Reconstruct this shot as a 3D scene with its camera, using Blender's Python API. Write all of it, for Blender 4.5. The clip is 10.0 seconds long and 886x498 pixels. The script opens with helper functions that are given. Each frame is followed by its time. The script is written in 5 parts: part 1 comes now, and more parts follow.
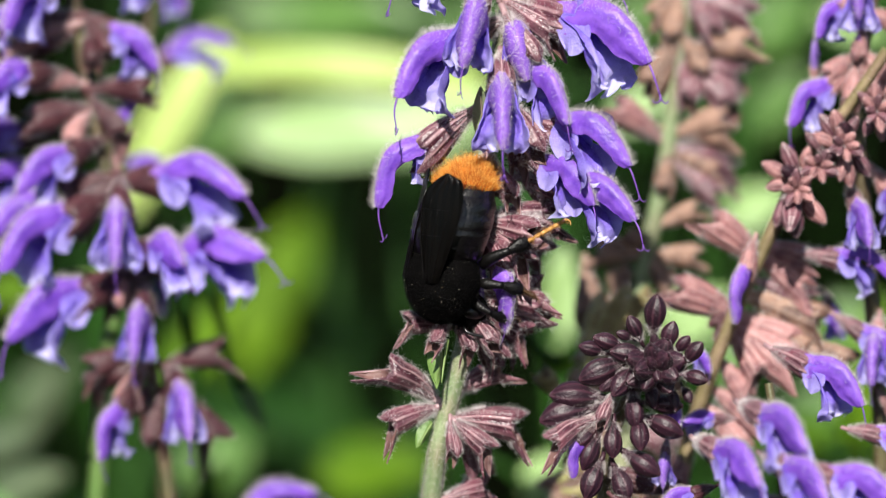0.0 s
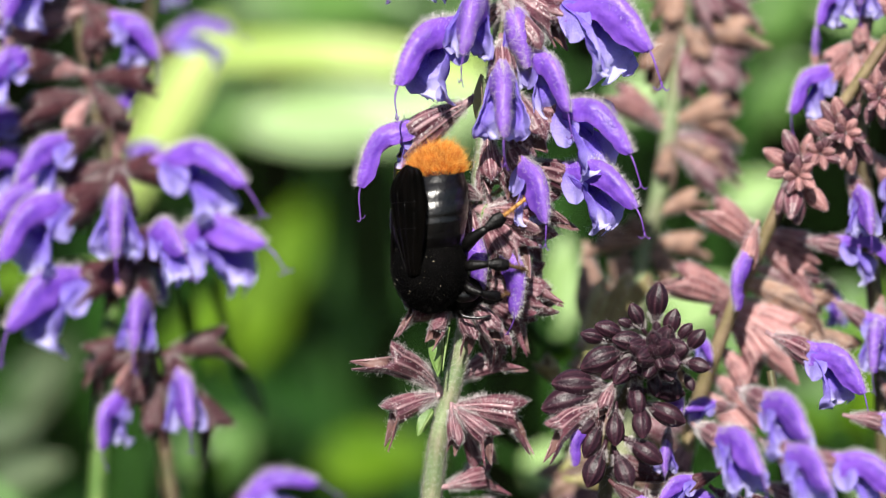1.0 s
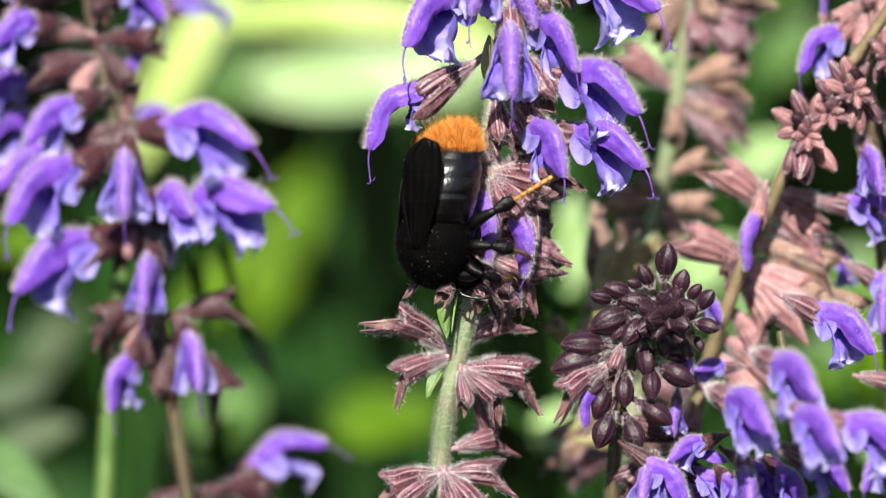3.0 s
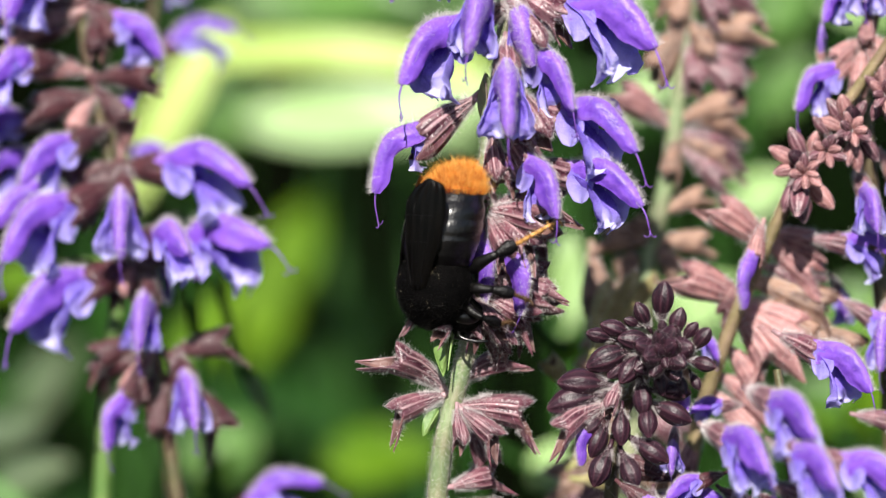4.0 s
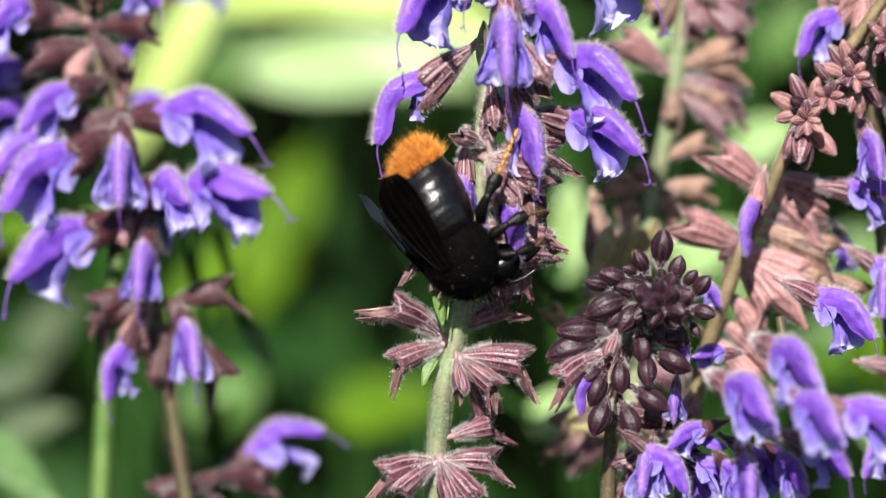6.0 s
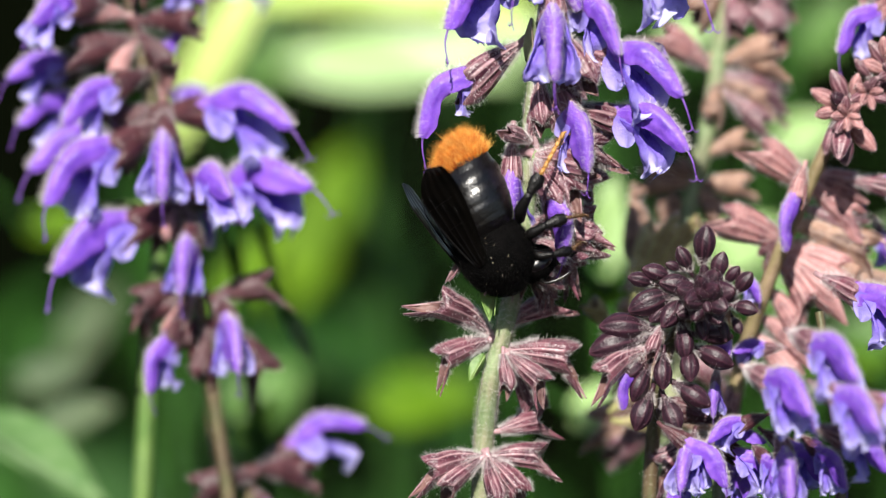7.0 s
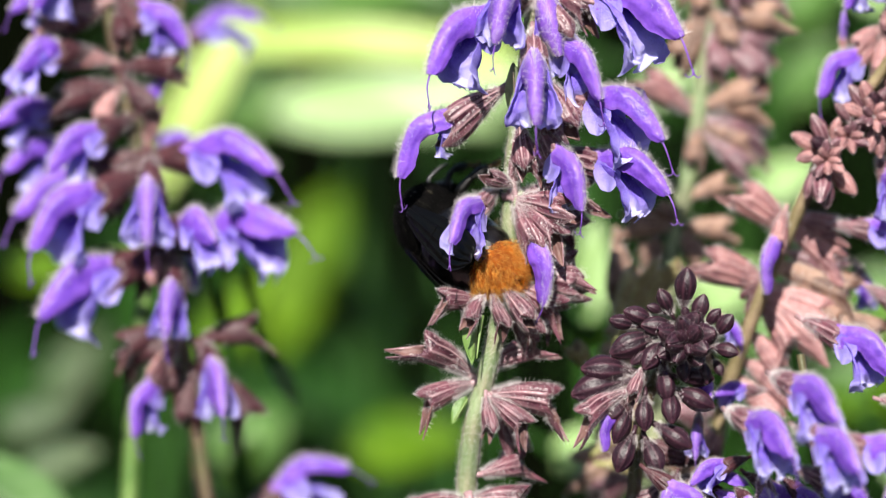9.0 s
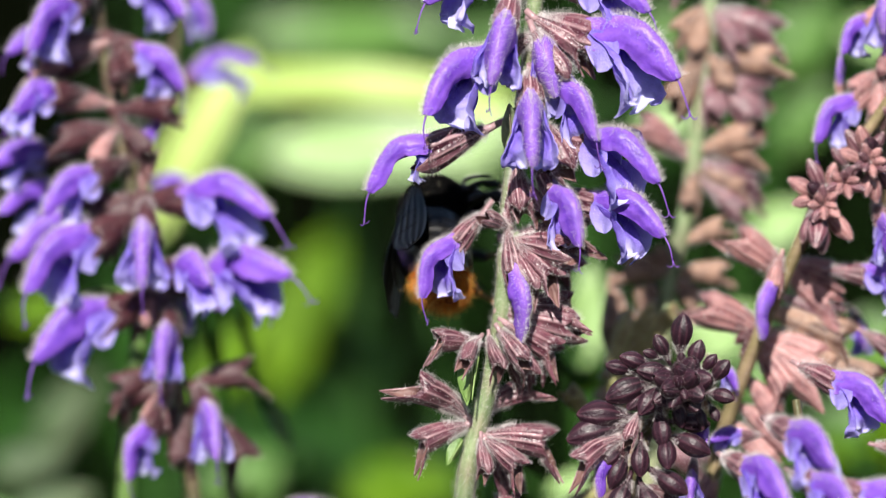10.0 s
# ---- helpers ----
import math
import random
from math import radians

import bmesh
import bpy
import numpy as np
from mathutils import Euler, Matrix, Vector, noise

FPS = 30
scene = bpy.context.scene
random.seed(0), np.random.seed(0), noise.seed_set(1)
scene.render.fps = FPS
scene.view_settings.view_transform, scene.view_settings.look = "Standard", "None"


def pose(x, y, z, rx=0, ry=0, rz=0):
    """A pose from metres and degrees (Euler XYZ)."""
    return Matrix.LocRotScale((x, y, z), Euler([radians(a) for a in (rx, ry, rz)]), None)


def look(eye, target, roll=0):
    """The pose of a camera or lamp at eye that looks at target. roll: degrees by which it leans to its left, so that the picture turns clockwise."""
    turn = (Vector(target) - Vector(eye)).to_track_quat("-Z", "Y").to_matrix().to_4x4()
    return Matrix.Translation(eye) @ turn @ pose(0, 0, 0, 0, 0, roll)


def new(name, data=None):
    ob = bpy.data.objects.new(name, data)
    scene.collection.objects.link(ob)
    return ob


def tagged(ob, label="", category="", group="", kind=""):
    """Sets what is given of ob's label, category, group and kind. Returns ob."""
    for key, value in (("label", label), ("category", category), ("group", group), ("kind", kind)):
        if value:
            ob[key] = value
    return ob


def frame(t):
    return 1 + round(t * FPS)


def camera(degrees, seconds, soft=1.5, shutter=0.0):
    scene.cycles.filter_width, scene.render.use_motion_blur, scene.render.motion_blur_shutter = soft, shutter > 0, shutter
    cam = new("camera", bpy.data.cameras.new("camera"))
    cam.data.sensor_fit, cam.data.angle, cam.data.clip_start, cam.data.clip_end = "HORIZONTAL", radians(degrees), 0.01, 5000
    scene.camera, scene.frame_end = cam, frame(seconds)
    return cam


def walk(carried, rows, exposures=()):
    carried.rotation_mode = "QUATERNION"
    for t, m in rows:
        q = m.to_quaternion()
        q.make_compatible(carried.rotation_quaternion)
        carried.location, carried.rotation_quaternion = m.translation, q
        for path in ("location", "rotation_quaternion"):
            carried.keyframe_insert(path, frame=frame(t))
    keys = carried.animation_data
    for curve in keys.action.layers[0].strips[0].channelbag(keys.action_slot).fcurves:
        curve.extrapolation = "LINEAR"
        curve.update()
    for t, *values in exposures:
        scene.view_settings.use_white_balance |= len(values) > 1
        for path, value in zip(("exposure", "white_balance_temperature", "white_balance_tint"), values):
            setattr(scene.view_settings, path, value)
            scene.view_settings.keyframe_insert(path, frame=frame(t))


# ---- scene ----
# Camera: hand-held long lens about half a metre from the flowers, tilted ten degrees down
cam = camera(12, 10.0, soft=1.2)
cam.data.dof.use_dof = True
cam.data.dof.focus_distance = 0.527
cam.data.dof.aperture_fstop = 9.5
PATH = [
    (0, pose(0.00000, -0.52490, 0.54255, 80.0000, 0.0000, 0.0000)),
    (0.5, pose(-0.00020, -0.52430, 0.54226, 79.9683, 0.0075, -0.0550)),
    (1, pose(-0.00005, -0.52380, 0.54219, 79.8519, 0.1005, -0.0106)),
    (1.5, pose(-0.00041, -0.52242, 0.54213, 79.6747, 0.1570, -0.0527)),
    (2, pose(-0.00021, -0.52157, 0.54205, 79.4758, -0.0182, 0.1373)),
    (2.2, pose(-0.00015, -0.52177, 0.54206, 79.4420, 0.0300, 0.0060)),
    (3.3, pose(0.00004, -0.52360, 0.54234, 79.2920, 0.3900, 0.0860)),
    (3.5, pose(0.00008, -0.52365, 0.54237, 79.3833, 0.3770, 0.0426)),
    (4, pose(0.00000, -0.52206, 0.54219, 79.8101, 0.3019, 0.0300)),
    (4.5, pose(-0.00004, -0.52190, 0.54253, 79.8743, 0.3677, 0.0173)),
    (5, pose(-0.00003, -0.52055, 0.54196, 79.7134, 0.3782, 0.0069)),
    (5.5, pose(0.00014, -0.51967, 0.54143, 79.4270, 0.3783, -0.0221)),
    (5.7, pose(-0.00006, -0.51971, 0.54165, 79.2664, 0.5204, -0.1091)),
    (6.8, pose(-0.00005, -0.52165, 0.54206, 78.9962, 0.4400, 0.4529)),
    (7, pose(-0.00010, -0.52251, 0.54235, 79.0296, 0.4986, 0.5618)),
    (7.5, pose(-0.00013, -0.52367, 0.54245, 79.2328, 0.3899, 0.7427)),
    (8, pose(0.00017, -0.52434, 0.54245, 79.4815, 0.7569, 0.5493)),
    (8.5, pose(0.00019, -0.52419, 0.54256, 79.4715, 0.5388, 0.5162)),
    (9, pose(0.00023, -0.52550, 0.54264, 79.6541, 0.5868, 0.3467)),
    (9.5, pose(0.00009, -0.52631, 0.54260, 79.9784, 0.3134, 0.4885)),
    (10, pose(0.00026, -0.52473, 0.54245, 80.2540, 0.3657, 0.3248)),
]
walk(cam, PATH, exposures=((0.0, 1.07), (1.0, 1.11), (4.0, 1.22), (5.5, 1.20), (7.0, 1.25), (8.5, 1.29), (10.0, 1.16)))

# Daylight: clear sky and a high sun from behind the camera
world = bpy.data.worlds.new("sky")
scene.world = world
world.use_nodes = True
wn = world.node_tree.nodes
sky = wn.new("ShaderNodeTexSky")
sky.sky_type = 'NISHITA'
sky.sun_disc = False
SUN_TO = Vector((-0.10, -0.72, 0.68)).normalized()
sky.sun_elevation = math.asin(SUN_TO.z)
sky.sun_rotation = math.atan2(SUN_TO.x, SUN_TO.y)
world.node_tree.links.new(sky.outputs[0], wn["Background"].inputs[0])
wn["Background"].inputs[1].default_value = 0.05
sun = new("sun", bpy.data.lights.new("sun", 'SUN'))
sun.data.energy = 5.0
sun.data.angle = radians(0.55)
sun.data.color = (1.0, 0.95, 0.87)
sun.matrix_world = look(SUN_TO * 5, (0, 0, 0))

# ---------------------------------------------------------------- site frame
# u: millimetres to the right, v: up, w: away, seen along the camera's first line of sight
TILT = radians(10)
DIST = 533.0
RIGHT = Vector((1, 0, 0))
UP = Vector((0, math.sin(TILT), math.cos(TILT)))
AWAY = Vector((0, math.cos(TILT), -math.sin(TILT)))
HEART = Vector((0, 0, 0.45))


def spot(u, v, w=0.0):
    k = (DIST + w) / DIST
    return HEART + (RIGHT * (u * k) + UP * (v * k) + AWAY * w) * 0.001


def aim(place, az, el, roll=0.0, s=1.0):
    """A pose whose X runs out at az (0 right, 90 away, 180 left) and el, Z on its upper side."""
    a, e = radians(az), radians(el)
    flat = RIGHT * math.cos(a) + AWAY * math.sin(a)
    x = flat * math.cos(e) + UP * math.sin(e)
    z = flat * -math.sin(e) + UP * math.cos(e)
    y = z.cross(x)
    m = Matrix((x, y, z)).transposed().to_4x4()
    return Matrix.Translation(place) @ m @ pose(0, 0, 0, roll) @ Matrix.Scale(s, 4)


# ---------------------------------------------------------------- materials
def mat(name, dark, light, rough=0.55, scale=500, trans=0.0, bump=0.15, tone=None, spec=0.4,
        edge=(0.35, 0.65)):
    """Two colours mixed by coarse and fine noise; tone: a colour where the mesh's tone is high;
    trans: how much light comes through."""
    m = bpy.data.materials.new(name)
    m.use_nodes = True
    n, l = m.node_tree.nodes, m.node_tree.links
    b = n["Principled BSDF"]
    co = n.new("ShaderNodeTexCoord")
    info = n.new("ShaderNodeObjectInfo")
    n1, n2 = n.new("ShaderNodeTexNoise"), n.new("ShaderNodeTexNoise")
    n1.inputs["Scale"].default_value = scale
    n1.inputs["Detail"].default_value = 4
    n2.inputs["Scale"].default_value = scale * 7
    n2.inputs["Detail"].default_value = 2
    add = n.new("ShaderNodeMath"); add.operation = 'MULTIPLY_ADD'
    add.inputs[1].default_value = 0.35
    half = n.new("ShaderNodeMath"); half.operation = 'MULTIPLY_ADD'
    half.inputs[1].default_value = 0.16
    ramp = n.new("ShaderNodeValToRGB")
    ramp.color_ramp.elements[0].position, ramp.color_ramp.elements[1].position = edge
    ramp.color_ramp.elements[0].color = (*dark, 1)
    ramp.color_ramp.elements[1].color = (*light, 1)
    l.new(co.outputs["Object"], n1.inputs["Vector"])
    l.new(co.outputs["Object"], n2.inputs["Vector"])
    l.new(n2.outputs["Fac"], add.inputs[0])
    sub = n.new("ShaderNodeMath"); sub.operation = 'SUBTRACT'
    sub.inputs[1].default_value = 0.255
    l.new(n1.outputs["Fac"], add.inputs[2])
    l.new(add.outputs[0], sub.inputs[0])
    l.new(info.outputs["Random"], half.inputs[0])
    l.new(sub.outputs[0], half.inputs[2])
    l.new(half.outputs[0], ramp.inputs[0])
    colour = ramp.outputs[0]
    if tone:
        at = n.new("ShaderNodeAttribute")
        at.attribute_name = "tone"
        mix = n.new("ShaderNodeMix"); mix.data_type = 'RGBA'
        l.new(at.outputs["Fac"], mix.inputs[0])
        l.new(colour, mix.inputs[6])
        mix.inputs[7].default_value = (*tone, 1)
        colour = mix.outputs[2]
    l.new(colour, b.inputs["Base Color"])
    b.inputs["Roughness"].default_value = rough
    b.inputs["Specular IOR Level"].default_value = spec
    if bump:
        bp = n.new("ShaderNodeBump")
        bp.inputs["Strength"].default_value = bump
        bp.inputs["Distance"].default_value = 0.0004
        l.new(n2.outputs[0], bp.inputs["Height"])
        l.new(bp.outputs[0], b.inputs["Normal"])
    if trans:
        t = n.new("ShaderNodeBsdfTranslucent")
        mx = n.new("ShaderNodeMixShader")
        mx.inputs[0].default_value = trans
        l.new(colour, t.inputs[0])
        l.new(b.outputs[0], mx.inputs[1])
        l.new(t.outputs[0], mx.inputs[2])
        l.new(mx.outputs[0], n["Material Output"].inputs[0])
    return m


HOOD = mat("violet_hood", (0.105, 0.034, 0.38), (0.215, 0.080, 0.57), 0.42, 330, 0.42, 0.22, (0.52, 0.27, 0.78), spec=0.40, edge=(0.30, 0.70))
LIP = mat("pale_lip", (0.15, 0.075, 0.53), (0.31, 0.20, 0.79), 0.38, 600, 0.58, 0.5, (0.74, 0.72, 0.98), spec=0.45, edge=(0.36, 0.66))
STYLE = mat("violet_style", (0.10, 0.035, 0.22), (0.17, 0.07, 0.38), 0.45, 500, 0.15)
CALYX = mat("mauve_calyx", (0.036, 0.009, 0.018), (0.140, 0.046, 0.064), 0.34, 380, 0.25, 0.4, (0.64, 0.42, 0.44), spec=0.5, edge=(0.36, 0.68))
CALYX_DARK = mat("plum_calyx", (0.020, 0.0055, 0.009), (0.058, 0.018, 0.023), 0.42, 420, 0.15, 0.35, (0.13, 0.050, 0.055))
CALYX_PINK = mat("pink_calyx", (0.130, 0.048, 0.057), (0.390, 0.185, 0.180), 0.40, 520, 0.26, 0.5, (0.70, 0.46, 0.44), edge=(0.38, 0.66))
CALYX_STRAW = mat("straw_calyx", (0.24, 0.18, 0.075), (0.46, 0.39, 0.20), 0.5, 420, 0.35, 0.4, (0.40, 0.44, 0.16))
CALYX_TAN = mat("tan_calyx", (0.072, 0.034, 0.027), (0.290, 0.165, 0.118), 0.5, 480, 0.24, 0.5, (0.60, 0.44, 0.34), edge=(0.38, 0.66))
INSIDE = mat("cup_inside", (0.060, 0.024, 0.028), (0.180, 0.092, 0.082), 0.5, 420, 0.34, 0.3, (0.30, 0.19, 0.15))
BUD = mat("dark_bud", (0.005, 0.0015, 0.0045), (0.017, 0.0044, 0.0105), 0.48, 330, 0.05, 0.25, (0.080, 0.027, 0.041), spec=0.36)
STEM = mat("green_stem", (0.125, 0.175, 0.080), (0.22, 0.28, 0.145), 0.55, 300, 0.08, 0.35, (0.22, 0.16, 0.12))
STEM_GREEN = mat("young_stem", (0.075, 0.15, 0.030), (0.14, 0.23, 0.060), 0.5, 300, 0.15, 0.3, (0.17, 0.24, 0.08))
STEM_TAN = mat("tan_stem", (0.13, 0.105, 0.050), (0.25, 0.20, 0.105), 0.6, 300, 0.10, 0.4, (0.20, 0.12, 0.10), spec=0.2)
STEM_PURPLE = mat("purple_stem", (0.050, 0.036, 0.020), (0.105, 0.070, 0.042), 0.5, 300, 0.05, 0.3, (0.070, 0.095, 0.030))
HAIR = mat("plant_hair", (0.80, 0.74, 0.74), (0.95, 0.92, 0.92), 0.3, 900, 0.6, 0.0)
LEAF = mat("leaf_green", (0.05, 0.13, 0.020), (0.10, 0.22, 0.040), 0.40, 60, 0.35, 0.35, (0.20, 0.32, 0.10), spec=0.5)
LEAF_DULL = mat("leaf_dull", (0.055, 0.125, 0.035), (0.115, 0.20, 0.075), 0.85, 200, 0.25, 0.5, (0.17, 0.25, 0.13), spec=0.1)
LEAF_GREY = mat("leaf_grey", (0.035, 0.062, 0.024), (0.075, 0.105, 0.048), 0.6, 60, 0.25, 0.35, (0.11, 0.15, 0.08))
# The next two are leaf green with sunlight put into the colour.
LEAF_SUN = mat("leaf_sun_tinted", (0.40, 0.54, 0.13), (0.54, 0.66, 0.24), 0.5, 50, 0.4, 0.3, (0.45, 0.58, 0.18))
LEAF_PALE = mat("leaf_sun_paled", (0.26, 0.41, 0.13), (0.38, 0.52, 0.26), 0.45, 50, 0.35, 0.35, (0.27, 0.40, 0.16), spec=0.5)
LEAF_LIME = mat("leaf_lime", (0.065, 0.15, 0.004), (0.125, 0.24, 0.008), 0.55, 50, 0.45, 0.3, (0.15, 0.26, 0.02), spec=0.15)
# shaded copy of the leaf green: shade among leaves is put into the colour
LEAF_DARK = mat("leaf_shade_dark", (0.008, 0.036, 0.003), (0.020, 0.075, 0.006), 0.6, 60, 0.2, 0.3, (0.03, 0.07, 0.015), spec=0.2)
# near-black: the deep shade between the plants is put into the soil colour
SOIL = mat("shade_black_soil", (0.0008, 0.0010, 0.0006), (0.0018, 0.0026, 0.0010), 0.98, 25, 0.0, 0.6, spec=0.0)
BLACK = mat("black_chitin", (0.0012, 0.0010, 0.0011), (0.0032, 0.0027, 0.0027), 0.29, 400, 0.0, 0.15, spec=0.55)
LEG_BLACK = mat("black_leg", (0.0012, 0.0010, 0.0010), (0.0036, 0.0030, 0.0030), 0.45, 600, 0.0, 0.3, spec=0.24)
FUR = mat("black_fur", (0.0008, 0.0007, 0.0007), (0.0026, 0.0022, 0.0021), 0.5, 900, 0.0, 0.0, spec=0.07)
# grey for the few paler hairs among the black ones
FUR_GREY = mat("grey_fur", (0.020, 0.018, 0.016), (0.065, 0.058, 0.048), 0.5, 900, 0.15, 0.0)
RED = mat("orange_fur", (0.42, 0.075, 0.002), (0.90, 0.27, 0.012), 0.45, 900, 0.35, 0.0, (1.0, 0.66, 0.17), spec=0.25)
RED_SKIN = mat("orange_cuticle", (0.30, 0.07, 0.008), (0.48, 0.13, 0.015), 0.4, 400, 0.0, 0.2)
TARSUS_DARK = mat("brown_tarsus", (0.05, 0.025, 0.010), (0.11, 0.055, 0.02), 0.4, 600, 0.1, 0.2)
TARSUS = mat("amber_tarsus", (0.26, 0.12, 0.025), (0.52, 0.28, 0.085), 0.45, 600, 0.15, 0.2)
FUR_SKIN = mat("dull_black_skin", (0.0008, 0.0008, 0.0008), (0.0020, 0.0018, 0.0018), 0.9, 600, 0.0, 0.0, spec=0.03)
WING = mat("smoky_wing", (0.0006, 0.0005, 0.0004), (0.0018, 0.0014, 0.0012), 0.30, 350, 0.0, 0.0, (0.002, 0.0016, 0.0016), spec=0.22)
film = WING.node_tree.nodes.new("ShaderNodeBsdfTransparent")
film.inputs[0].default_value = (0.34, 0.25, 0.20, 1)
blend = WING.node_tree.nodes.new("ShaderNodeMixShader")
blend.inputs[0].default_value = 0.15
WING.node_tree.links.new(WING.node_tree.nodes["Principled BSDF"].outputs[0], blend.inputs[1])
WING.node_tree.links.new(film.outputs[0], blend.inputs[2])
WING.node_tree.links.new(blend.outputs[0], WING.node_tree.nodes["Material Output"].inputs[0])
DOT = mat("pollen", (0.70, 0.60, 0.40), (0.90, 0.84, 0.68), 0.6, 900, 0.1, 0.2)


# ---------------------------------------------------------------- mesh tools (millimetres)
class Geo:
    def __init__(self, seed=1):
        self.v, self.f, self.t, self.m, self.n = [], [], [], [], 0
        self.rng = np.random.default_rng(seed)

    def put(self, verts, faces, tone=0.0, mi=0):
        verts = np.asarray(verts, float).reshape(-1, 3)
        tone = np.broadcast_to(np.asarray(tone, float).ravel() if np.ndim(tone) else tone, (len(verts),))
        self.v.append(verts); self.t.append(tone)
        self.f += [tuple(int(i) + self.n for i in q) for q in faces]
        self.m += [mi] * len(faces)
        self.n += len(verts)

    def grid(self, p, ring=False, tone=0.0, mi=0, flip=False):
        p = np.asarray(p, float)
        a, b = p.shape[:2]
        fs = []
        for i in range(a - 1):
            for j in range(b if ring else b - 1):
                k = (j + 1) % b
                q = (i * b + j, i * b + k, (i + 1) * b + k, (i + 1) * b + j)
                fs.append(q[::-1] if flip else q)
        self.put(p.reshape(-1, 3), fs, tone, mi)

    def sheet(self, p, thick, ring=False, tone=0.0, mi=0):
        """A skin with two faces and a rim."""
        p = np.asarray(p, float)
        nr = normals(p, ring)
        self.grid(p + nr * thick / 2, ring, tone, mi)
        self.grid(p - nr * thick / 2, ring, tone, mi, True)
        hi, lo = p + nr * thick / 2, p - nr * thick / 2
        rims = [(hi[-1], lo[-1]), (lo[0], hi[0])]
        if not ring:
            rims += [(lo[:, -1], hi[:, -1]), (hi[:, 0], lo[:, 0])]
        tn = np.asarray(tone) if np.ndim(tone) else np.full(p.shape[:2], tone)
        tr = [tn[-1], tn[0]] + ([tn[:, -1], tn[:, 0]] if not ring else [])
        for (a, b), c in zip(rims, tr):
            closed = ring
            aa = np.vstack([a, a[:1]]) if closed else a
            bb = np.vstack([b, b[:1]]) if closed else b
            cc = np.append(c, c[0]) if closed else c
            self.grid(np.stack([bb, aa]), False, np.stack([cc, cc]), mi)

    def tube(self, pts, radii, seg=8, tone=0.0, mi=0, caps=True, flat=1.0):
        pts = np.asarray(pts, float)
        radii = np.broadcast_to(np.asarray(radii, float), (len(pts),))
        rings = rings_along(pts, radii, seg, flat)
        tn = np.repeat(np.broadcast_to(np.asarray(tone, float), (len(pts),))[:, None], seg, 1)
        base = self.n
        self.grid(rings, True, tn, mi)
        if caps:
            self.f.append(tuple(base + i for i in range(seg))[::-1]); self.m.append(mi)
            e = base + (len(pts) - 1) * seg
            self.f.append(tuple(e + i for i in range(seg))); self.m.append(mi)

    def hairs(self, p, d, length, r, mi=0, tone=0.0, bend=0.0):
        """Tapered three-sided hairs from the points p along d."""
        p, d = np.asarray(p, float), np.asarray(d, float)
        d = d / np.maximum(np.linalg.norm(d, axis=1, keepdims=True), 1e-9)
        k = len(p)
        if not k:
            return
        ref = np.where(np.abs(d[:, 2:3]) < 0.8, [[0, 0, 1.0]], [[1.0, 0, 0]])
        a = np.cross(d, ref); a /= np.linalg.norm(a, axis=1, keepdims=True)
        b = np.cross(d, a)
        ln = length * self.rng.uniform(0.6, 1.25, (k, 1))
        lean = self.rng.normal(0, bend, (k, 3)) * ln
        base = [p + r * (a * math.cos(q) + b * math.sin(q)) for q in (0, 2.094, 4.189)]
        mid = [p + d * ln * 0.55 + lean * 0.25 + 0.75 * r * (a * math.cos(q) + b * math.sin(q)) for q in (0, 2.094, 4.189)]
        tip = p + d * ln + lean
        verts = np.stack(base + mid + [tip], 1).reshape(-1, 3)
        fs = []
        for i in range(k):
            o = i * 7
            fs += [(o, o + 1, o + 4, o + 3), (o + 1, o + 2, o + 5, o + 4), (o + 2, o, o + 3, o + 5),
                   (o + 3, o + 4, o + 6), (o + 4, o + 5, o + 6), (o + 5, o + 3, o + 6)]
        self.put(verts, fs, tone, mi)

    def fuzz(self, p, count, length, r, mi=0, ring=True, lean=(0, 0, 0), out=1.0, bend=0.15, keep=None, tone=0.0):
        """Hairs spread over a grid of points."""
        p = np.asarray(p, float)
        nr = normals(p, ring)
        if ring and (nr * (p - p.mean(1, keepdims=True))).sum() < 0:
            nr = -nr
        a, b = p.shape[:2]
        i = self.rng.integers(0, a - 1, count)
        j = self.rng.integers(0, b if ring else b - 1, count)
        x, y = self.rng.random((count, 1)), self.rng.random((count, 1))
        i2, j2 = i + 1, (j + 1) % b

        def mix(g):
            return (g[i, j] * (1 - x) + g[i2, j] * x) * (1 - y) + (g[i, j2] * (1 - x) + g[i2, j2] * x) * y
        q, d = mix(p), mix(nr) * out + np.asarray(lean)
        if keep is not None:
            ok = keep(q)
            q, d = q[ok], d[ok]
        self.hairs(q, d, length, r, mi, tone, bend)

    def mesh(self, name, mats):
        me = bpy.data.meshes.new(name)
        me.from_pydata((np.vstack(self.v) * 0.001).tolist(), [], self.f)
        for m in mats:
            me.materials.append(m)
        me.polygons.foreach_set("material_index", self.m)
        me.polygons.foreach_set("use_smooth", [True] * len(self.m))
        at = me.attributes.new("tone", 'FLOAT', 'POINT')
        at.data.foreach_set("value", np.concatenate(self.t))
        me.update()
        return me


def normals(p, ring):
    du = np.gradient(p, axis=0)
    dv = (np.roll(p, -1, 1) - np.roll(p, 1, 1)) if ring else np.gradient(p, axis=1)
    n = np.cross(dv, du)
    return -n / np.maximum(np.linalg.norm(n, axis=2, keepdims=True), 1e-9)


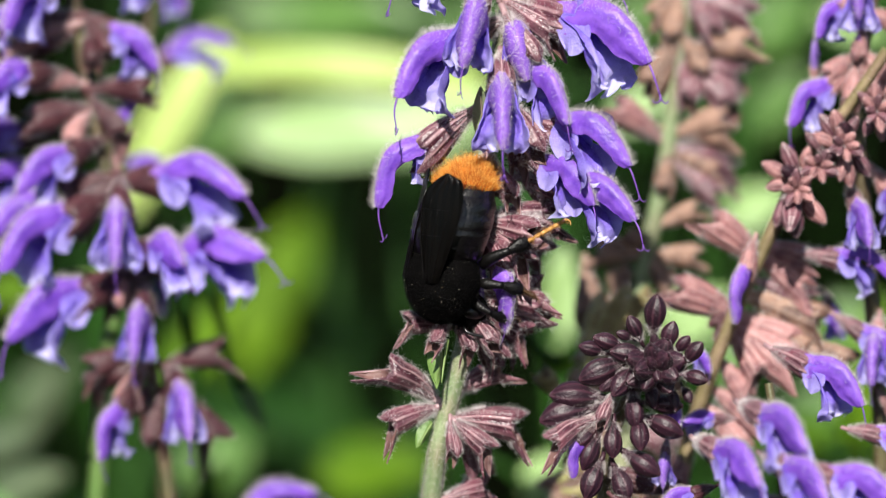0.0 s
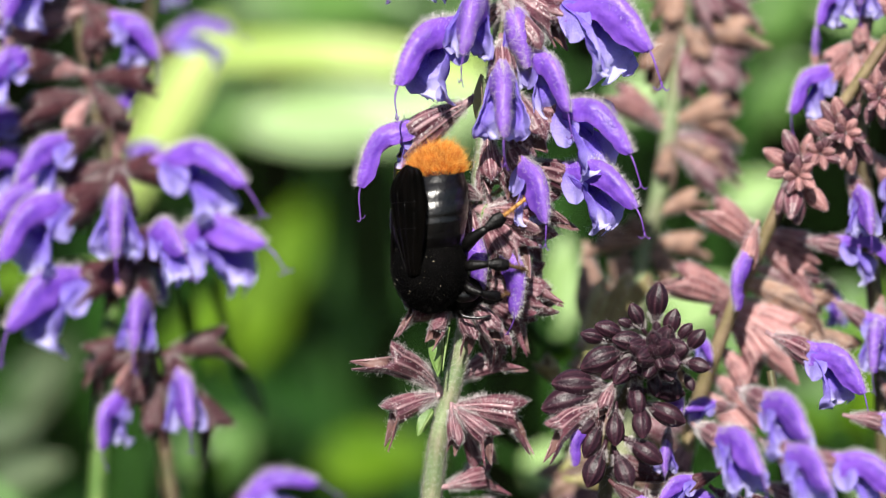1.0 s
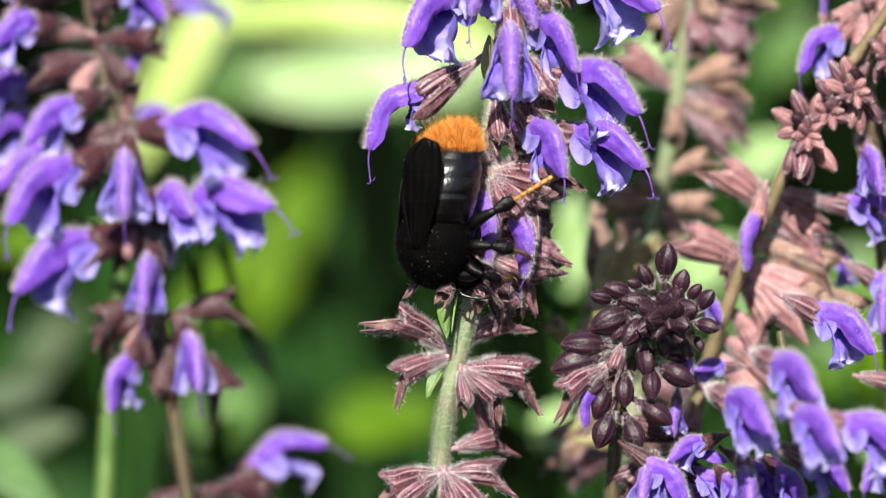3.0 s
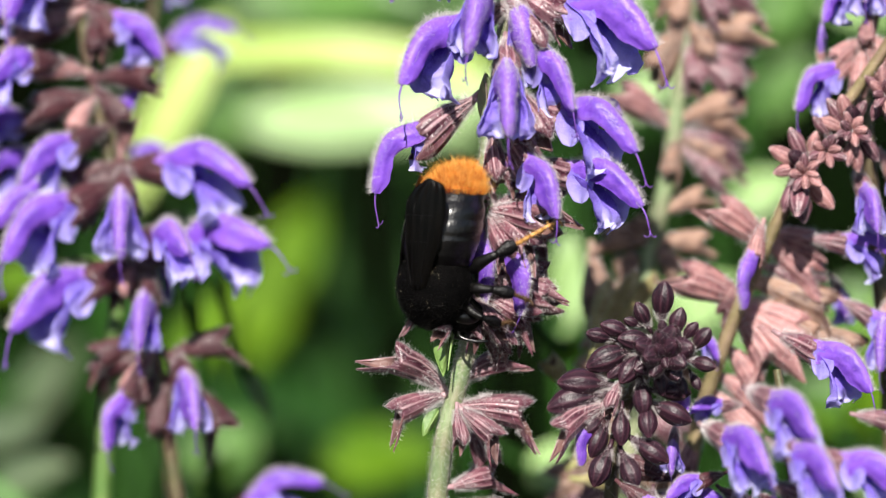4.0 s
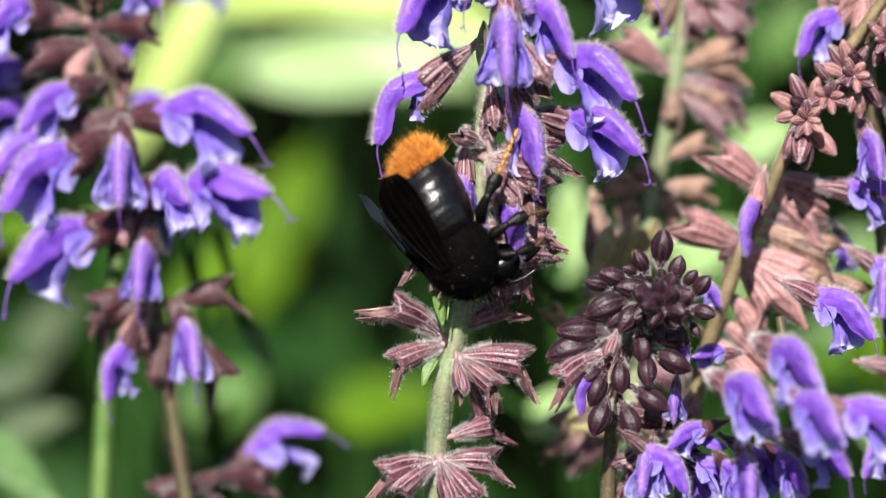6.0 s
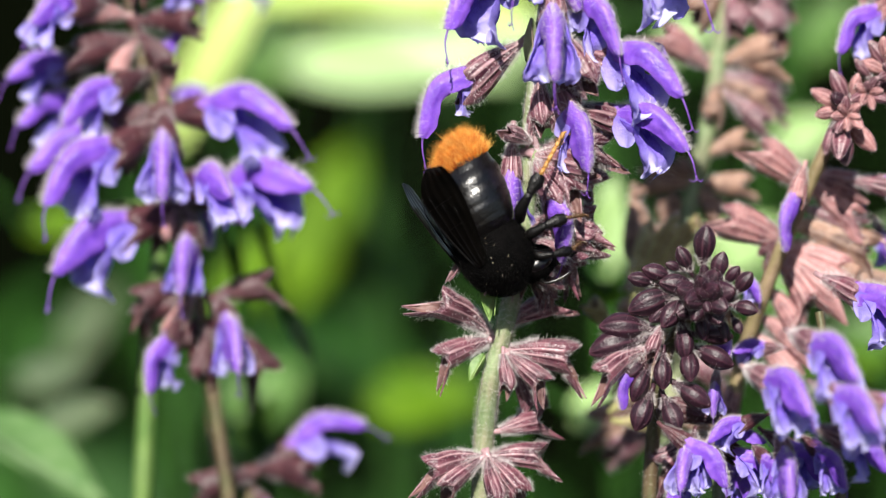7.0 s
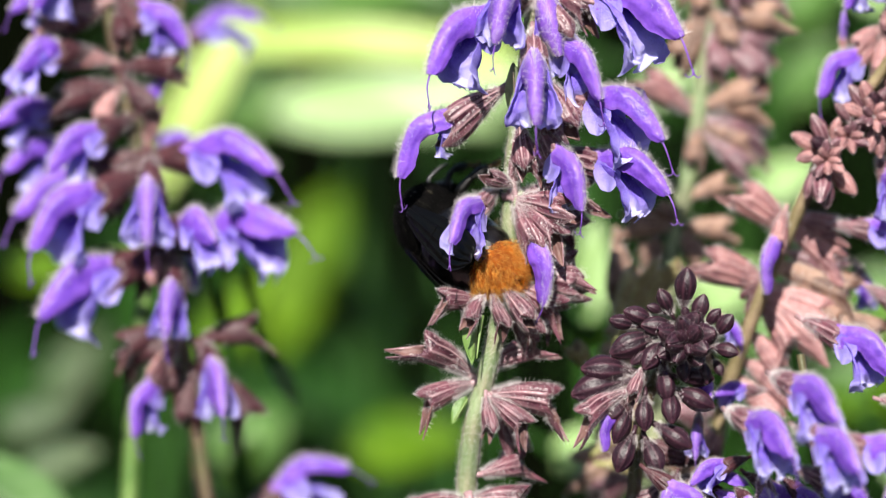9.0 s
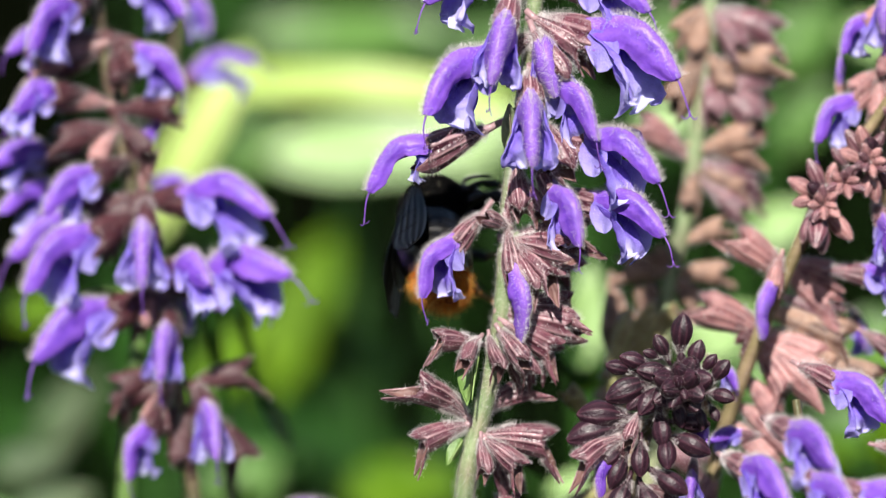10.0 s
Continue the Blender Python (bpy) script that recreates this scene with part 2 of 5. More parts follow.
def rings_along(pts, radii, seg, flat=1.0):
    tan = np.gradient(pts, axis=0)
    tan /= np.maximum(np.linalg.norm(tan, axis=1, keepdims=True), 1e-9)
    ref = np.array([0, 1.0, 0]) if abs(tan[:, 1]).mean() < 0.7 else np.array([1.0, 0, 0])
    a = np.cross(tan, ref); a /= np.linalg.norm(a, axis=1, keepdims=True)
    b = np.cross(tan, a)
    q = np.linspace(0, 2 * math.pi, seg, endpoint=False)
    return pts[:, None] + radii[:, None, None] * (a[:, None] * np.cos(q)[None, :, None] + b[:, None] * np.sin(q)[None, :, None] * flat)


def curve(pts, n):
    """A smooth line through the points."""
    pts = np.asarray(pts, float)
    k = len(pts)
    s = np.linspace(0, k - 1, n)
    ext = np.vstack([2 * pts[0] - pts[1], pts, 2 * pts[-1] - pts[-2]])
    out = []
    for x in s:
        i = min(int(x), k - 2)
        t = x - i
        p0, p1, p2, p3 = ext[i:i + 4]
        out.append(0.5 * (2 * p1 + (p2 - p0) * t + (2 * p0 - 5 * p1 + 4 * p2 - p3) * t * t + (3 * p1 - p0 - 3 * p2 + p3) * t ** 3))
    return np.array(out)


def part(name, me, parent, m=None, label=""):
    ob = new(name, me)
    ob.parent = parent
    if m is not None:
        ob.matrix_basis = m
    if label:
        tagged(ob, label)
    return ob


def within(thing, m):
    """A pose in the world told in the thing's own space."""
    return thing.matrix_basis.inverted() @ m


# ---------------------------------------------------------------- flower meshes
def calyx_mesh(seed, gape=0.5, fat=1.0, teeth=1.9, mats=None, hair=800, up=0.1, roof=1.7, tube=6.3):
    """A ribbed two-lipped cup along X: a folded roof above, and below it a lip that gapes and ends in two pointed teeth."""
    g = Geo(seed)
    rng = g.rng
    seg, rows, neck = 72, 19, 9
    p = np.zeros((rows, seg, 3))
    tone = np.zeros((rows, seg))
    wob = rng.uniform(0, 6, 4)
    uneven = rng.uniform(0.8, 1.2, 2)
    bow = rng.normal(0, 0.03)
    strong = rng.uniform(0.35, 1.0, 11)
    for j in range(seg):
        q = 2 * math.pi * j / seg                      # 0 is the upper side
        deg = math.degrees(q)
        c, s_ = math.cos(q), math.sin(q)
        off = min(deg, 360 - deg)
        fang = max(n_ * max(0.0, 1 - abs(deg - k) / 44) for k, n_ in zip((126, 234), uneven))
        crown = max(0.0, 1 - (off / 76) ** 2) ** 0.5
        apron = max(0.0, 1 - ((180 - off) / 84) ** 2.4) ** 0.6
        reach = 0.35 + roof * crown ** 1.6 + 0.45 * apron + 1.35 * teeth * fang ** 1.3
        turned = 11 * q + 0.6 * math.sin(2 * q + wob[0])
        rib = math.cos(turned)
        amp = strong[int(turned / (2 * math.pi) + 0.5) % 11]
        for i in range(rows):
            k = min(i, neck) / neck
            e = max(0, i - neck) / (rows - 1 - neck)
            r = fat * (0.42 + 1.36 * math.sin(1.65 * min(1.0, 0.92 * k)) ** 1.15)
            r *= 1 + 0.07 * rib * amp * min(1, 3 * k) * (1 - 0.75 * e) + 0.05 * math.sin(3 * q + wob[1]) * k
            d = reach * e
            if c > 0.08:
                turn = up * (0.3 + e)
                r2 = r * (1 - 0.22 * e * e) + d * math.sin(turn) + 0.25 * e * (1 - e)
                side = 0.90 * (1 - 0.45 * e * e)
            else:
                turn = gape * min(1.0, 0.25 + 1.3 * e)
                r2 = r
                side = 0.90 * (1 - 0.18 * e * e)
            curl = 0.35 * fang * e ** 3 * math.sin(3 * q + wob[2])
            p[i, j] = (tube * k + d * math.cos(turn), s_ * r2 * side + bow * (tube * k) ** 2 + curl * 0.4, c * r2 - (d * math.sin(turn) if c <= 0.08 else 0.0) - 0.015 * (tube * k) ** 2 + curl)
            tone[i, j] = max(0.0, rib) ** 5 * amp * (0.95 - 0.35 * k) * (1 - 0.6 * e) + 0.3 * max(0, 0.3 - k) + 0.14 * e * max(0.0, -c) + 0.08 * math.sin(5 * q + 7 * k + wob[3])
    tone = np.clip(tone, 0, 1)
    nr = normals(p, True)
    if (nr * (p - p.mean(1, keepdims=True))).sum() < 0:
        nr = -nr
    out, inn = p + nr * 0.10, p - nr * 0.10
    g.grid(out, True, tone, 0)
    g.grid(inn, True, tone * 0.4, 2, True)
    g.grid(np.stack([out[-1], inn[-1]]), True, np.stack([tone[-1] * 0.5 + 0.28] * 2), 0)
    g.tube([(-1.6, 0, 0.3), (-0.6, 0, 0.1), (0.2, 0, 0)], [0.42, 0.45, 0.60], 8, 0.5, 0)
    if hair:
        g.fuzz(out, int(hair * 0.45), 0.62, 0.012, 1, True, (0.25, 0, 0), bend=0.25)
        g.fuzz(out[:6], int(hair * 0.7), 0.70, 0.012, 1, True, (0.1, 0, 0), bend=0.25)
        for i, j in zip(rng.integers(1, rows - 1, 150), rng.integers(0, seg, 150)):
            o = out[i, j] + nr[i, j] * 0.12 + rng.normal(0, 0.04, 3)
            r = rng.uniform(0.025, 0.045)
            g.put(o + r * np.array([(1, 0, 0), (-1, 0, 0), (0, 1, 0), (0, -1, 0), (0, 0, 1), (0, 0, -1)]),
                  [(0, 2, 4), (2, 1, 4), (1, 3, 4), (3, 0, 4), (2, 0, 5), (1, 2, 5), (3, 1, 5), (0, 3, 5)], 0.0, 1)
        rim = out[-1]
        rim = rim[::2]
        g.hairs(rim + rng.normal(0, 0.08, rim.shape), np.c_[np.full(len(rim), 1.2), rim[:, 1], rim[:, 2]], 0.60, 0.013, 1, 0, 0.3)
    return g.mesh("calyx", mats)


def bud_mesh(seed, length=6.2, fat=1.95, mats=(BUD, HAIR), hair=170):
    """A closed pointed bud with five ribs."""
    g = Geo(seed)
    seg, rows = 36, 12
    p = np.zeros((rows, seg, 3))
    tone = np.zeros((rows, seg))
    for i in range(rows):
        s = i / (rows - 1)
        r = fat * (math.sin(math.pi * min(1, s ** 1.25 * 0.94 + 0.04)) ** 0.78) + 0.04
        for j in range(seg):
            q = 2 * math.pi * j / seg
            k = r * (1 + 0.07 * math.cos(2 * q + seed) * s - 0.22 * s * s * math.exp(-((q - 1.6) / 0.22) ** 2) + 0.04 * math.cos(3 * q + seed) + 0.06 * abs(math.sin(4.5 * q)) - 0.03)
            p[i, j] = (length * s, math.sin(q) * k * 0.92, math.cos(q) * k - 0.35 * s * s)
            tone[i, j] = 0.55 * abs(math.sin(4.5 * q)) ** 6 * (1 - 0.5 * s) + (0.45 if s > 0.93 else 0)
    g.grid(p, True, np.clip(tone, 0, 1), 0, True)
    g.tube([(-1.5, 0, 0.2), (-0.5, 0, 0.05), (0.3, 0, 0)], [0.38, 0.42, 0.6], 8, 0.3, 0)
    if hair:
        g.fuzz(p[:, ::-1], hair // 3, 0.34, 0.007, 1, True, (0.3, 0, 0), bend=0.3)
        g.fuzz(p[:4, ::-1], hair, 0.62, 0.009, 1, True, (0.1, 0, 0), bend=0.3)
    return g.mesh("bud", mats)


def hood_mesh(seed, arch=1.0, depth=1.0, slim=1.0, short=1.0, hair=700):
    """The arched upper lip of a sage flower, an open keeled hood, with its tube, along X."""
    g = Geo(seed)
    rng = g.rng
    rows, cols = 30, 23
    ridge = curve([(5.2, 0, 0.7), (7.2, 0, 1.5), (9.4, 0, 1.9 + 0.3 * arch), (11.8, 0, 1.7 + 0.5 * arch), (14.0, 0, 0.7 + 0.3 * arch), (16.0, 0, -1.0), (17.4, 0, -3.0)], rows)
    ridge[:, 0] = 5.2 + (ridge[:, 0] - 5.2) * short
    k = np.linspace(0, 1, rows)
    deep = np.interp(k, [0, .14, .3, .5, .68, .84, .95, 1], [2.2, 3.0, 3.6, 3.8, 3.4, 2.8, 2.1, 1.2]) * depth
    wide = np.interp(k, [0, .14, .3, .5, .68, .84, .95, 1], [1.10, 1.28, 1.42, 1.36, 1.20, 0.98, .74, .42]) * slim
    tan = np.gradient(ridge, axis=0)
    tan /= np.linalg.norm(tan, axis=1, keepdims=True)
    nz = np.stack([-tan[:, 2], tan[:, 1], tan[:, 0]], 1)
    p = np.zeros((rows, cols, 3))
    tone = np.zeros((rows, cols))
    ph = rng.uniform(0, 6, 4)
    full = 1 - math.cos(radians(106))
    for i in range(rows):
        for j in range(cols):
            a = -1 + 2 * j / (cols - 1)
            q = radians(106) * a
            low = (1 - math.cos(q)) / full
            edge = abs(a) ** 3
            y = wide[i] * math.copysign(abs(math.sin(q)) ** 0.85, a) * (1 + 0.22 * edge * math.sin(6 * k[i] + ph[0] + (2 if a > 0 else 0)))
            h = deep[i] * low * (1 + 0.10 * edge * math.sin(9 * k[i] + ph[1] + a))
            crease = 0.07 * math.cos(9 * q + ph[2]) * (0.3 + 0.7 * abs(a)) + 0.10 * math.sin(11 * k[i] + 3 * a + ph[3]) * abs(a)
            p[i, j] = ridge[i] - nz[i] * (h + crease * 0.5) + np.array([0, y + crease * a, 0])
            p[i, j] += (0.10 + 0.16 * abs(a)) * np.array(noise.noise_vector(p[i, j] * 0.8 + seed)) + 0.06 * np.array(noise.noise_vector(p[i, j] * 2.3 + seed))
            tone[i, j] = 0.34 * max(0, math.cos(q)) ** 4 + 0.30 * (k[i] < 0.15) + 0.10 * math.cos(9 * q + ph[2]) * abs(a) + 0.12 * edge
    g.sheet(p, 0.16, False, np.clip(tone, 0, 1), 0)
    pipe = curve([(2.0, 0, 0.0), (4.2, 0, 0.0), (6.2, 0, 0.15), (8.0, 0, 0.2)], 9)
    g.sheet(rings_along(pipe, np.linspace(0.9, 1.5, 9), 16, 0.85), 0.12, True, 0.35, 0)
    # two stamens under the hood
    for side in (-1, 1):
        g.tube(curve([(8.0, side * 0.5, -0.2), (11.0 * short + 1, side * 0.55, -0.2), (13.0 * short + 0.6, side * 0.5, -1.2)], 8), np.linspace(0.14, 0.11, 8), 6, 0.9, 0)
    if hair:
        top = p[:, 5:18]
        nr = normals(top, False)
        if nr[5, 6, 2] < 0:
            nr = -nr
        i, j = rng.integers(1, rows - 1, hair), rng.integers(0, 12, hair)
        x, y = rng.random((hair, 1)), rng.random((hair, 1))
        mix = lambda f: (f[i, j] * (1 - x) + f[i + 1, j] * x) * (1 - y) + (f[i, j + 1] * (1 - x) + f[i + 1, j + 1] * x) * y
        g.hairs(mix(top) + mix(nr) * 0.05, mix(nr) + np.array([0.25, 0, 0]), 0.62, 0.012, 1, 0, 0.3)
        i, x = rng.integers(3, rows - 1, hair // 3), rng.random((hair // 3, 1))
        foot = p[i, cols // 2] * (1 - x) + p[i + 1, cols // 2] * x
        g.hairs(foot + rng.normal(0, 0.10, foot.shape), nz[i] + rng.normal(0, 0.25, foot.shape), 0.95, 0.015, 1, 0, 0.3)
    return g.mesh("flower", (HOOD, HAIR))


def lip_mesh(seed, big=1.0):
    """The hanging lower lip: a narrow neck, a wide cupped middle lobe with a frilled edge and two small side lobes."""
    g = Geo(seed)
    rng = g.rng
    rows, cols = 30, 37
    line = curve([(6.2, 0, -0.6), (8.0, 0, -1.4), (9.5, 0, -2.7), (10.7, 0, -4.2), (11.6, 0, -5.8), (11.9, 0, -7.3)], rows)
    half = np.interp(np.linspace(0, 1, rows), [0, .18, .36, .52, .72, .9, 1], [1.8, 2.3, 2.9, 3.8, 4.6, 4.4, 3.2]) * big
    p = np.zeros((rows, cols, 3))
    tone = np.zeros((rows, cols))
    ph = rng.uniform(0, 6, 4)
    for i in range(rows):
        s = i / (rows - 1)
        for j in range(cols):
            a = -1 + 2 * j / (cols - 1)
            rim = max(abs(a) ** 4, s ** 8)
            fr = 0.85 * s * rim * (math.sin(8 * a + ph[0]) + 0.8 * math.sin(15 * a + ph[1] + 5 * s))
            cup = half[i] * 0.55 * abs(a) ** 1.5 * (1 - 0.4 * s)
            notch = 0.8 * s ** 6 * math.exp(-(a / 0.2) ** 2)
            fold = 0.20 * math.cos(3.5 * math.pi * a + ph[2]) + 0.28 * math.sin(9 * s + 4 * a + ph[3]) * s + 0.14 * math.sin(17 * s - 9 * a + ph[0]) * s
            p[i, j] = line[i] + np.array([cup + fr + fold, a * half[i] * (1 - 0.22 * abs(a)), 0.55 * cup + 0.8 * fr + notch])
            p[i, j] += (0.1 + 0.55 * s) * np.array(noise.noise_vector(p[i, j] * 0.55 + seed)) + 0.20 * s * np.array(noise.noise_vector(p[i, j] * 1.7 + seed))
            tone[i, j] = np.clip(1.5 * s - 0.72 + 0.25 * math.sin(5 * a + ph[1]), 0, 1) * (0.55 + 0.45 * math.cos(1.4 * a)) + 0.5 * math.exp(-(a / .2) ** 2) * (s < .45) + 0.25 * rim * s
    g.sheet(p, 0.13, False, np.clip(tone, 0, 1), 0)
    for side in (-1, 1):
        q = np.zeros((10, 9, 3))
        for i in range(10):
            s = i / 9
            w_ = 2.0 * math.sin(math.pi * (0.22 + 0.62 * s))
            for j in range(9):
                a = -1 + j / 4
                q[i, j] = (8.4 + 0.7 * s + a * w_, side * (1.25 + 0.9 * s + 0.35 * s * math.sin(4 * a + ph[0])), 0.5 - 4.2 * s + 0.5 * a * a * s)
        g.sheet(q, 0.12, False, np.linspace(0.05, 0.5, 10)[:, None] * np.ones((10, 9)), 0)
    return g.mesh("lower_lip", (LIP,))


def style_mesh(seed, short=1.0):
    g = Geo(seed)
    k = g.rng.uniform(-0.4, 0.4)
    o = np.array([5.2 + (16.4 - 5.2) * short - 16.4, 0, 0])
    g.tube(curve([(15.8, 0, -1.8), (17.3, 0, -3.6), (18.0, 0, -4.8), (18.5 + k, 0.2, -6.4)], 10) + o, np.linspace(0.15, 0.09, 10), 6)
    for s in (-1, 1):
        g.tube(curve([(18.5 + k, 0.2, -6.3), (18.7 + k, 0.2 + s * 0.2, -6.9), (18.7 + k + 0.4 * s, 0.2 + s * 0.4, -7.2), (18.6 + k + 0.7 * s, 0.2 + s * 0.5, -6.9)], 7) + o, np.linspace(0.10, 0.05, 7), 5)
    return g.mesh("style", (STYLE,))


SHORT = (1.0, 1.0, 1.0, 1.0, 0.72)
HOODS = [hood_mesh(3, 0.8, 0.98), hood_mesh(4, 0.8, 0.80), hood_mesh(5, 1.3, 0.66), hood_mesh(6, 1.0, 0.88, 1.15), hood_mesh(7, 0.8, 0.92, 1.2, 0.72)]
LIPS = [lip_mesh(11), lip_mesh(12, 1.12), lip_mesh(13, 0.88), lip_mesh(14, 1.0), lip_mesh(15, 1.1)]
STYLES = [style_mesh(21), style_mesh(22), style_mesh(23), style_mesh(24), style_mesh(25, 0.72)]


def cup_set(seed, m, hair):
    """Four cups of one colour: half open, wide open, gaping and nearly closed."""
    ms = (m, HAIR, INSIDE)
    return [calyx_mesh(seed, 0.45, 1.0, 2.0, ms, hair, -0.15), calyx_mesh(seed + 1, 0.80, 1.04, 2.7, ms, hair, 0.05),
            calyx_mesh(seed + 2, 1.0, 1.0, 2.8, ms, hair, -0.1, 1.5), calyx_mesh(seed + 3, 0.15, 1.10, 1.5, ms, hair, -0.25, 1.5)]


CUPS = {"mauve": cup_set(31, CALYX, 1000), "plum": cup_set(35, CALYX_DARK, 300), "pink": cup_set(39, CALYX_PINK, 500), "tan": cup_set(43, CALYX_TAN, 300), "straw": cup_set(47, CALYX_STRAW, 200)}
BUDS = {"tip": [bud_mesh(56, 6.4, 1.6, (BUD, HAIR), 700), bud_mesh(57, 6.8, 1.55, (BUD, HAIR), 700)],
        "dark": [bud_mesh(51, 6.4, 1.65, hair=420), bud_mesh(52, 6.6, 1.75, hair=420), bud_mesh(53, 6.0, 1.6, hair=420)],
        "pink": [bud_mesh(54, 6.6, 1.35, (CALYX, HAIR), 420), bud_mesh(55, 6.8, 1.45, (CALYX_PINK, HAIR), 420), bud_mesh(58, 6.4, 1.4, (CALYX_PINK, HAIR), 420)]}
pick = random.Random(7)


def spike(label, line, thick, m, group="sage spikes", hair=500):
    """A sage flower spike: an Empty on the ground at its foot and a square hairy stem through the points (u, v, w)."""
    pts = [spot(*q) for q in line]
    low = pts[0]
    foot = Vector((low.x + (low.x - pts[1].x) * 1.5, low.y + 0.01, 0.0))
    thing = tagged(new("sage_spike"), label, "flower", group)
    thing.location = foot
    thing.matrix_basis = Matrix.Translation(foot)
    rise = [foot.lerp(low, k) for k in (0, 0.35, 0.6, 0.78, 0.89, 0.95, 0.98)]
    local = [(q - foot) * 1000 for q in rise + pts]
    n = 30 + 10 * len(pts)
    path = curve([tuple(q) for q in local], n)
    s = np.linspace(0, 1, n)
    g = Geo(hash_of(label))
    seg = 12
    r = np.interp(s, [0, 0.45, 1], [thick * 1.4, thick, thick * 0.75])
    rings = rings_along(path, r, seg)
    q = np.linspace(0, 2 * math.pi, seg, endpoint=False)
    square = 1 + 0.10 * np.cos(4 * q)
    rings = path[:, None] + (rings - path[:, None]) * square[None, :, None]
    tone = np.clip(0.25 + 0.35 * np.sin(np.arange(n) * 0.9)[:, None] + 0.3 * np.cos(4 * q)[None], 0, 1) * 0.6
    g.grid(rings, True, tone, 0)
    start = 6 * n // (6 + len(pts))
    g.fuzz(rings[start:], hair * 2, 0.6, 0.008, 1, True, (0, 0, -0.25), bend=0.25)
    part("stem", g.mesh("stem", (m, HAIR)), thing)
    return thing


def hash_of(text):
    return sum((i + 3) * ord(c) for i, c in enumerate(text)) % 9973


def span(u, v, w, u2, v2, yaw, x, z=0.0, roll=0.0, lean=0.12):
    """A pose that lays the local line from the origin to (x, 0, z) from (u, v, w) to the place seen at (u2, v2), turned yaw degrees to the viewer."""
    k = (DIST + w) / DIST
    du, dv, t = (u2 - u) * k, (v2 - v) * k, radians(yaw)
    d = math.hypot(du, dv)
    way = (RIGHT * du + UP * dv) * (math.cos(t) / d) - AWAY * math.sin(t)
    ref = UP - AWAY * lean
    zz = (ref - way * ref.dot(way)).normalized()
    m = Matrix((way, zz.cross(way), zz)).transposed().to_4x4()
    s = d / math.cos(t) / math.hypot(x, z)
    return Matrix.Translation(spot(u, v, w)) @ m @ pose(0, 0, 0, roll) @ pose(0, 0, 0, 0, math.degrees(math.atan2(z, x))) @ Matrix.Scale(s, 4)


def bloom_pose(u, v, w, u2, v2, yaw, roll, k):
    return span(u, v, w, u2, v2, yaw, 5.2 + 12.2 * SHORT[k], -3.2, roll)


def flower(thing, u, v, w, u2, v2, yaw=0.0, roll=0.0, kind=None, cup="plum", lip=True, style=True, cup_kind=3, joined=False):
    """One open flower in its cup: the cup's foot at (u, v, w), the hood's tip seen at (u2, v2)."""
    k = pick.randrange(4) if kind is None else kind
    m = within(thing, bloom_pose(u, v, w, u2, v2, yaw, roll, k))
    f = part("flower", HOODS[k], thing, m)
    part("calyx", CUPS[cup][cup_kind], f if joined else thing, None if joined else m)
    if joined:
        g = Geo(61)
        line = curve([(-3.2, 0, 0.5), (-2.0, 0, 0.35), (-0.8, 0, 0.1), (0.3, 0, 0)], 10)
        g.tube(line, np.linspace(0.45, 0.5, 10), 8, 0.4, 0)
        g.fuzz(rings_along(line, np.full(10, 0.48), 8), 160, 0.6, 0.014, 1, True)
        part("pedicel", g.mesh("pedicel", (CALYX, HAIR)), f)
    if lip:
        part("lower_lip", LIPS[4 if k == 4 else pick.randrange(4)], f, None, "pale violet frilled lower lip")
    if style:
        part("style", STYLES[k], f)
    return f


def cup(thing, u, v, w, u2, v2, yaw=0.0, kind="mauve", which=None, roll=0.0):
    """An empty cup: its foot at (u, v, w), the end of its upper lip seen at (u2, v2)."""
    m = within(thing, span(u, v, w, u2, v2, yaw, 8.2, 0.4, roll + pick.uniform(-25, 25)))
    return part("calyx", CUPS[kind][pick.randrange(4) if which is None else which], thing, m)


def bud(thing, u, v, w, u2, v2, yaw=0.0, kind="dark"):
    """A closed bud from its foot (u, v, w) to its tip, seen at (u2, v2)."""
    ms = BUDS[kind]
    m = within(thing, span(u, v, w, u2, v2, yaw, 6.4, -0.3, pick.uniform(-40, 40)))
    return part("bud", ms[pick.randrange(len(ms))], thing, m)


# ---------------------------------------------------------------- ground and background leaves
def ground():
    g = Geo(2)
    n = 60
    a = np.linspace(-1, 1, n)
    e = np.sign(a) * np.abs(a) ** 3 * 60000
    p = np.zeros((n, n, 3))
    for i in range(n):
        for j in range(n):
            x, y = e[j], e[i]
            d = math.hypot(x, y)
            p[i, j] = (x, y, 14 * noise.noise((x * 0.004, y * 0.004, 0.3)) * min(1, d / 400) - 6)
    g.grid(p, False, 0.0, 0, True)
    return tagged(new("ground", g.mesh("ground", (SOIL,))), "bare garden soil under the plants, coloured near-black for deep shade", "ground", kind="structure")


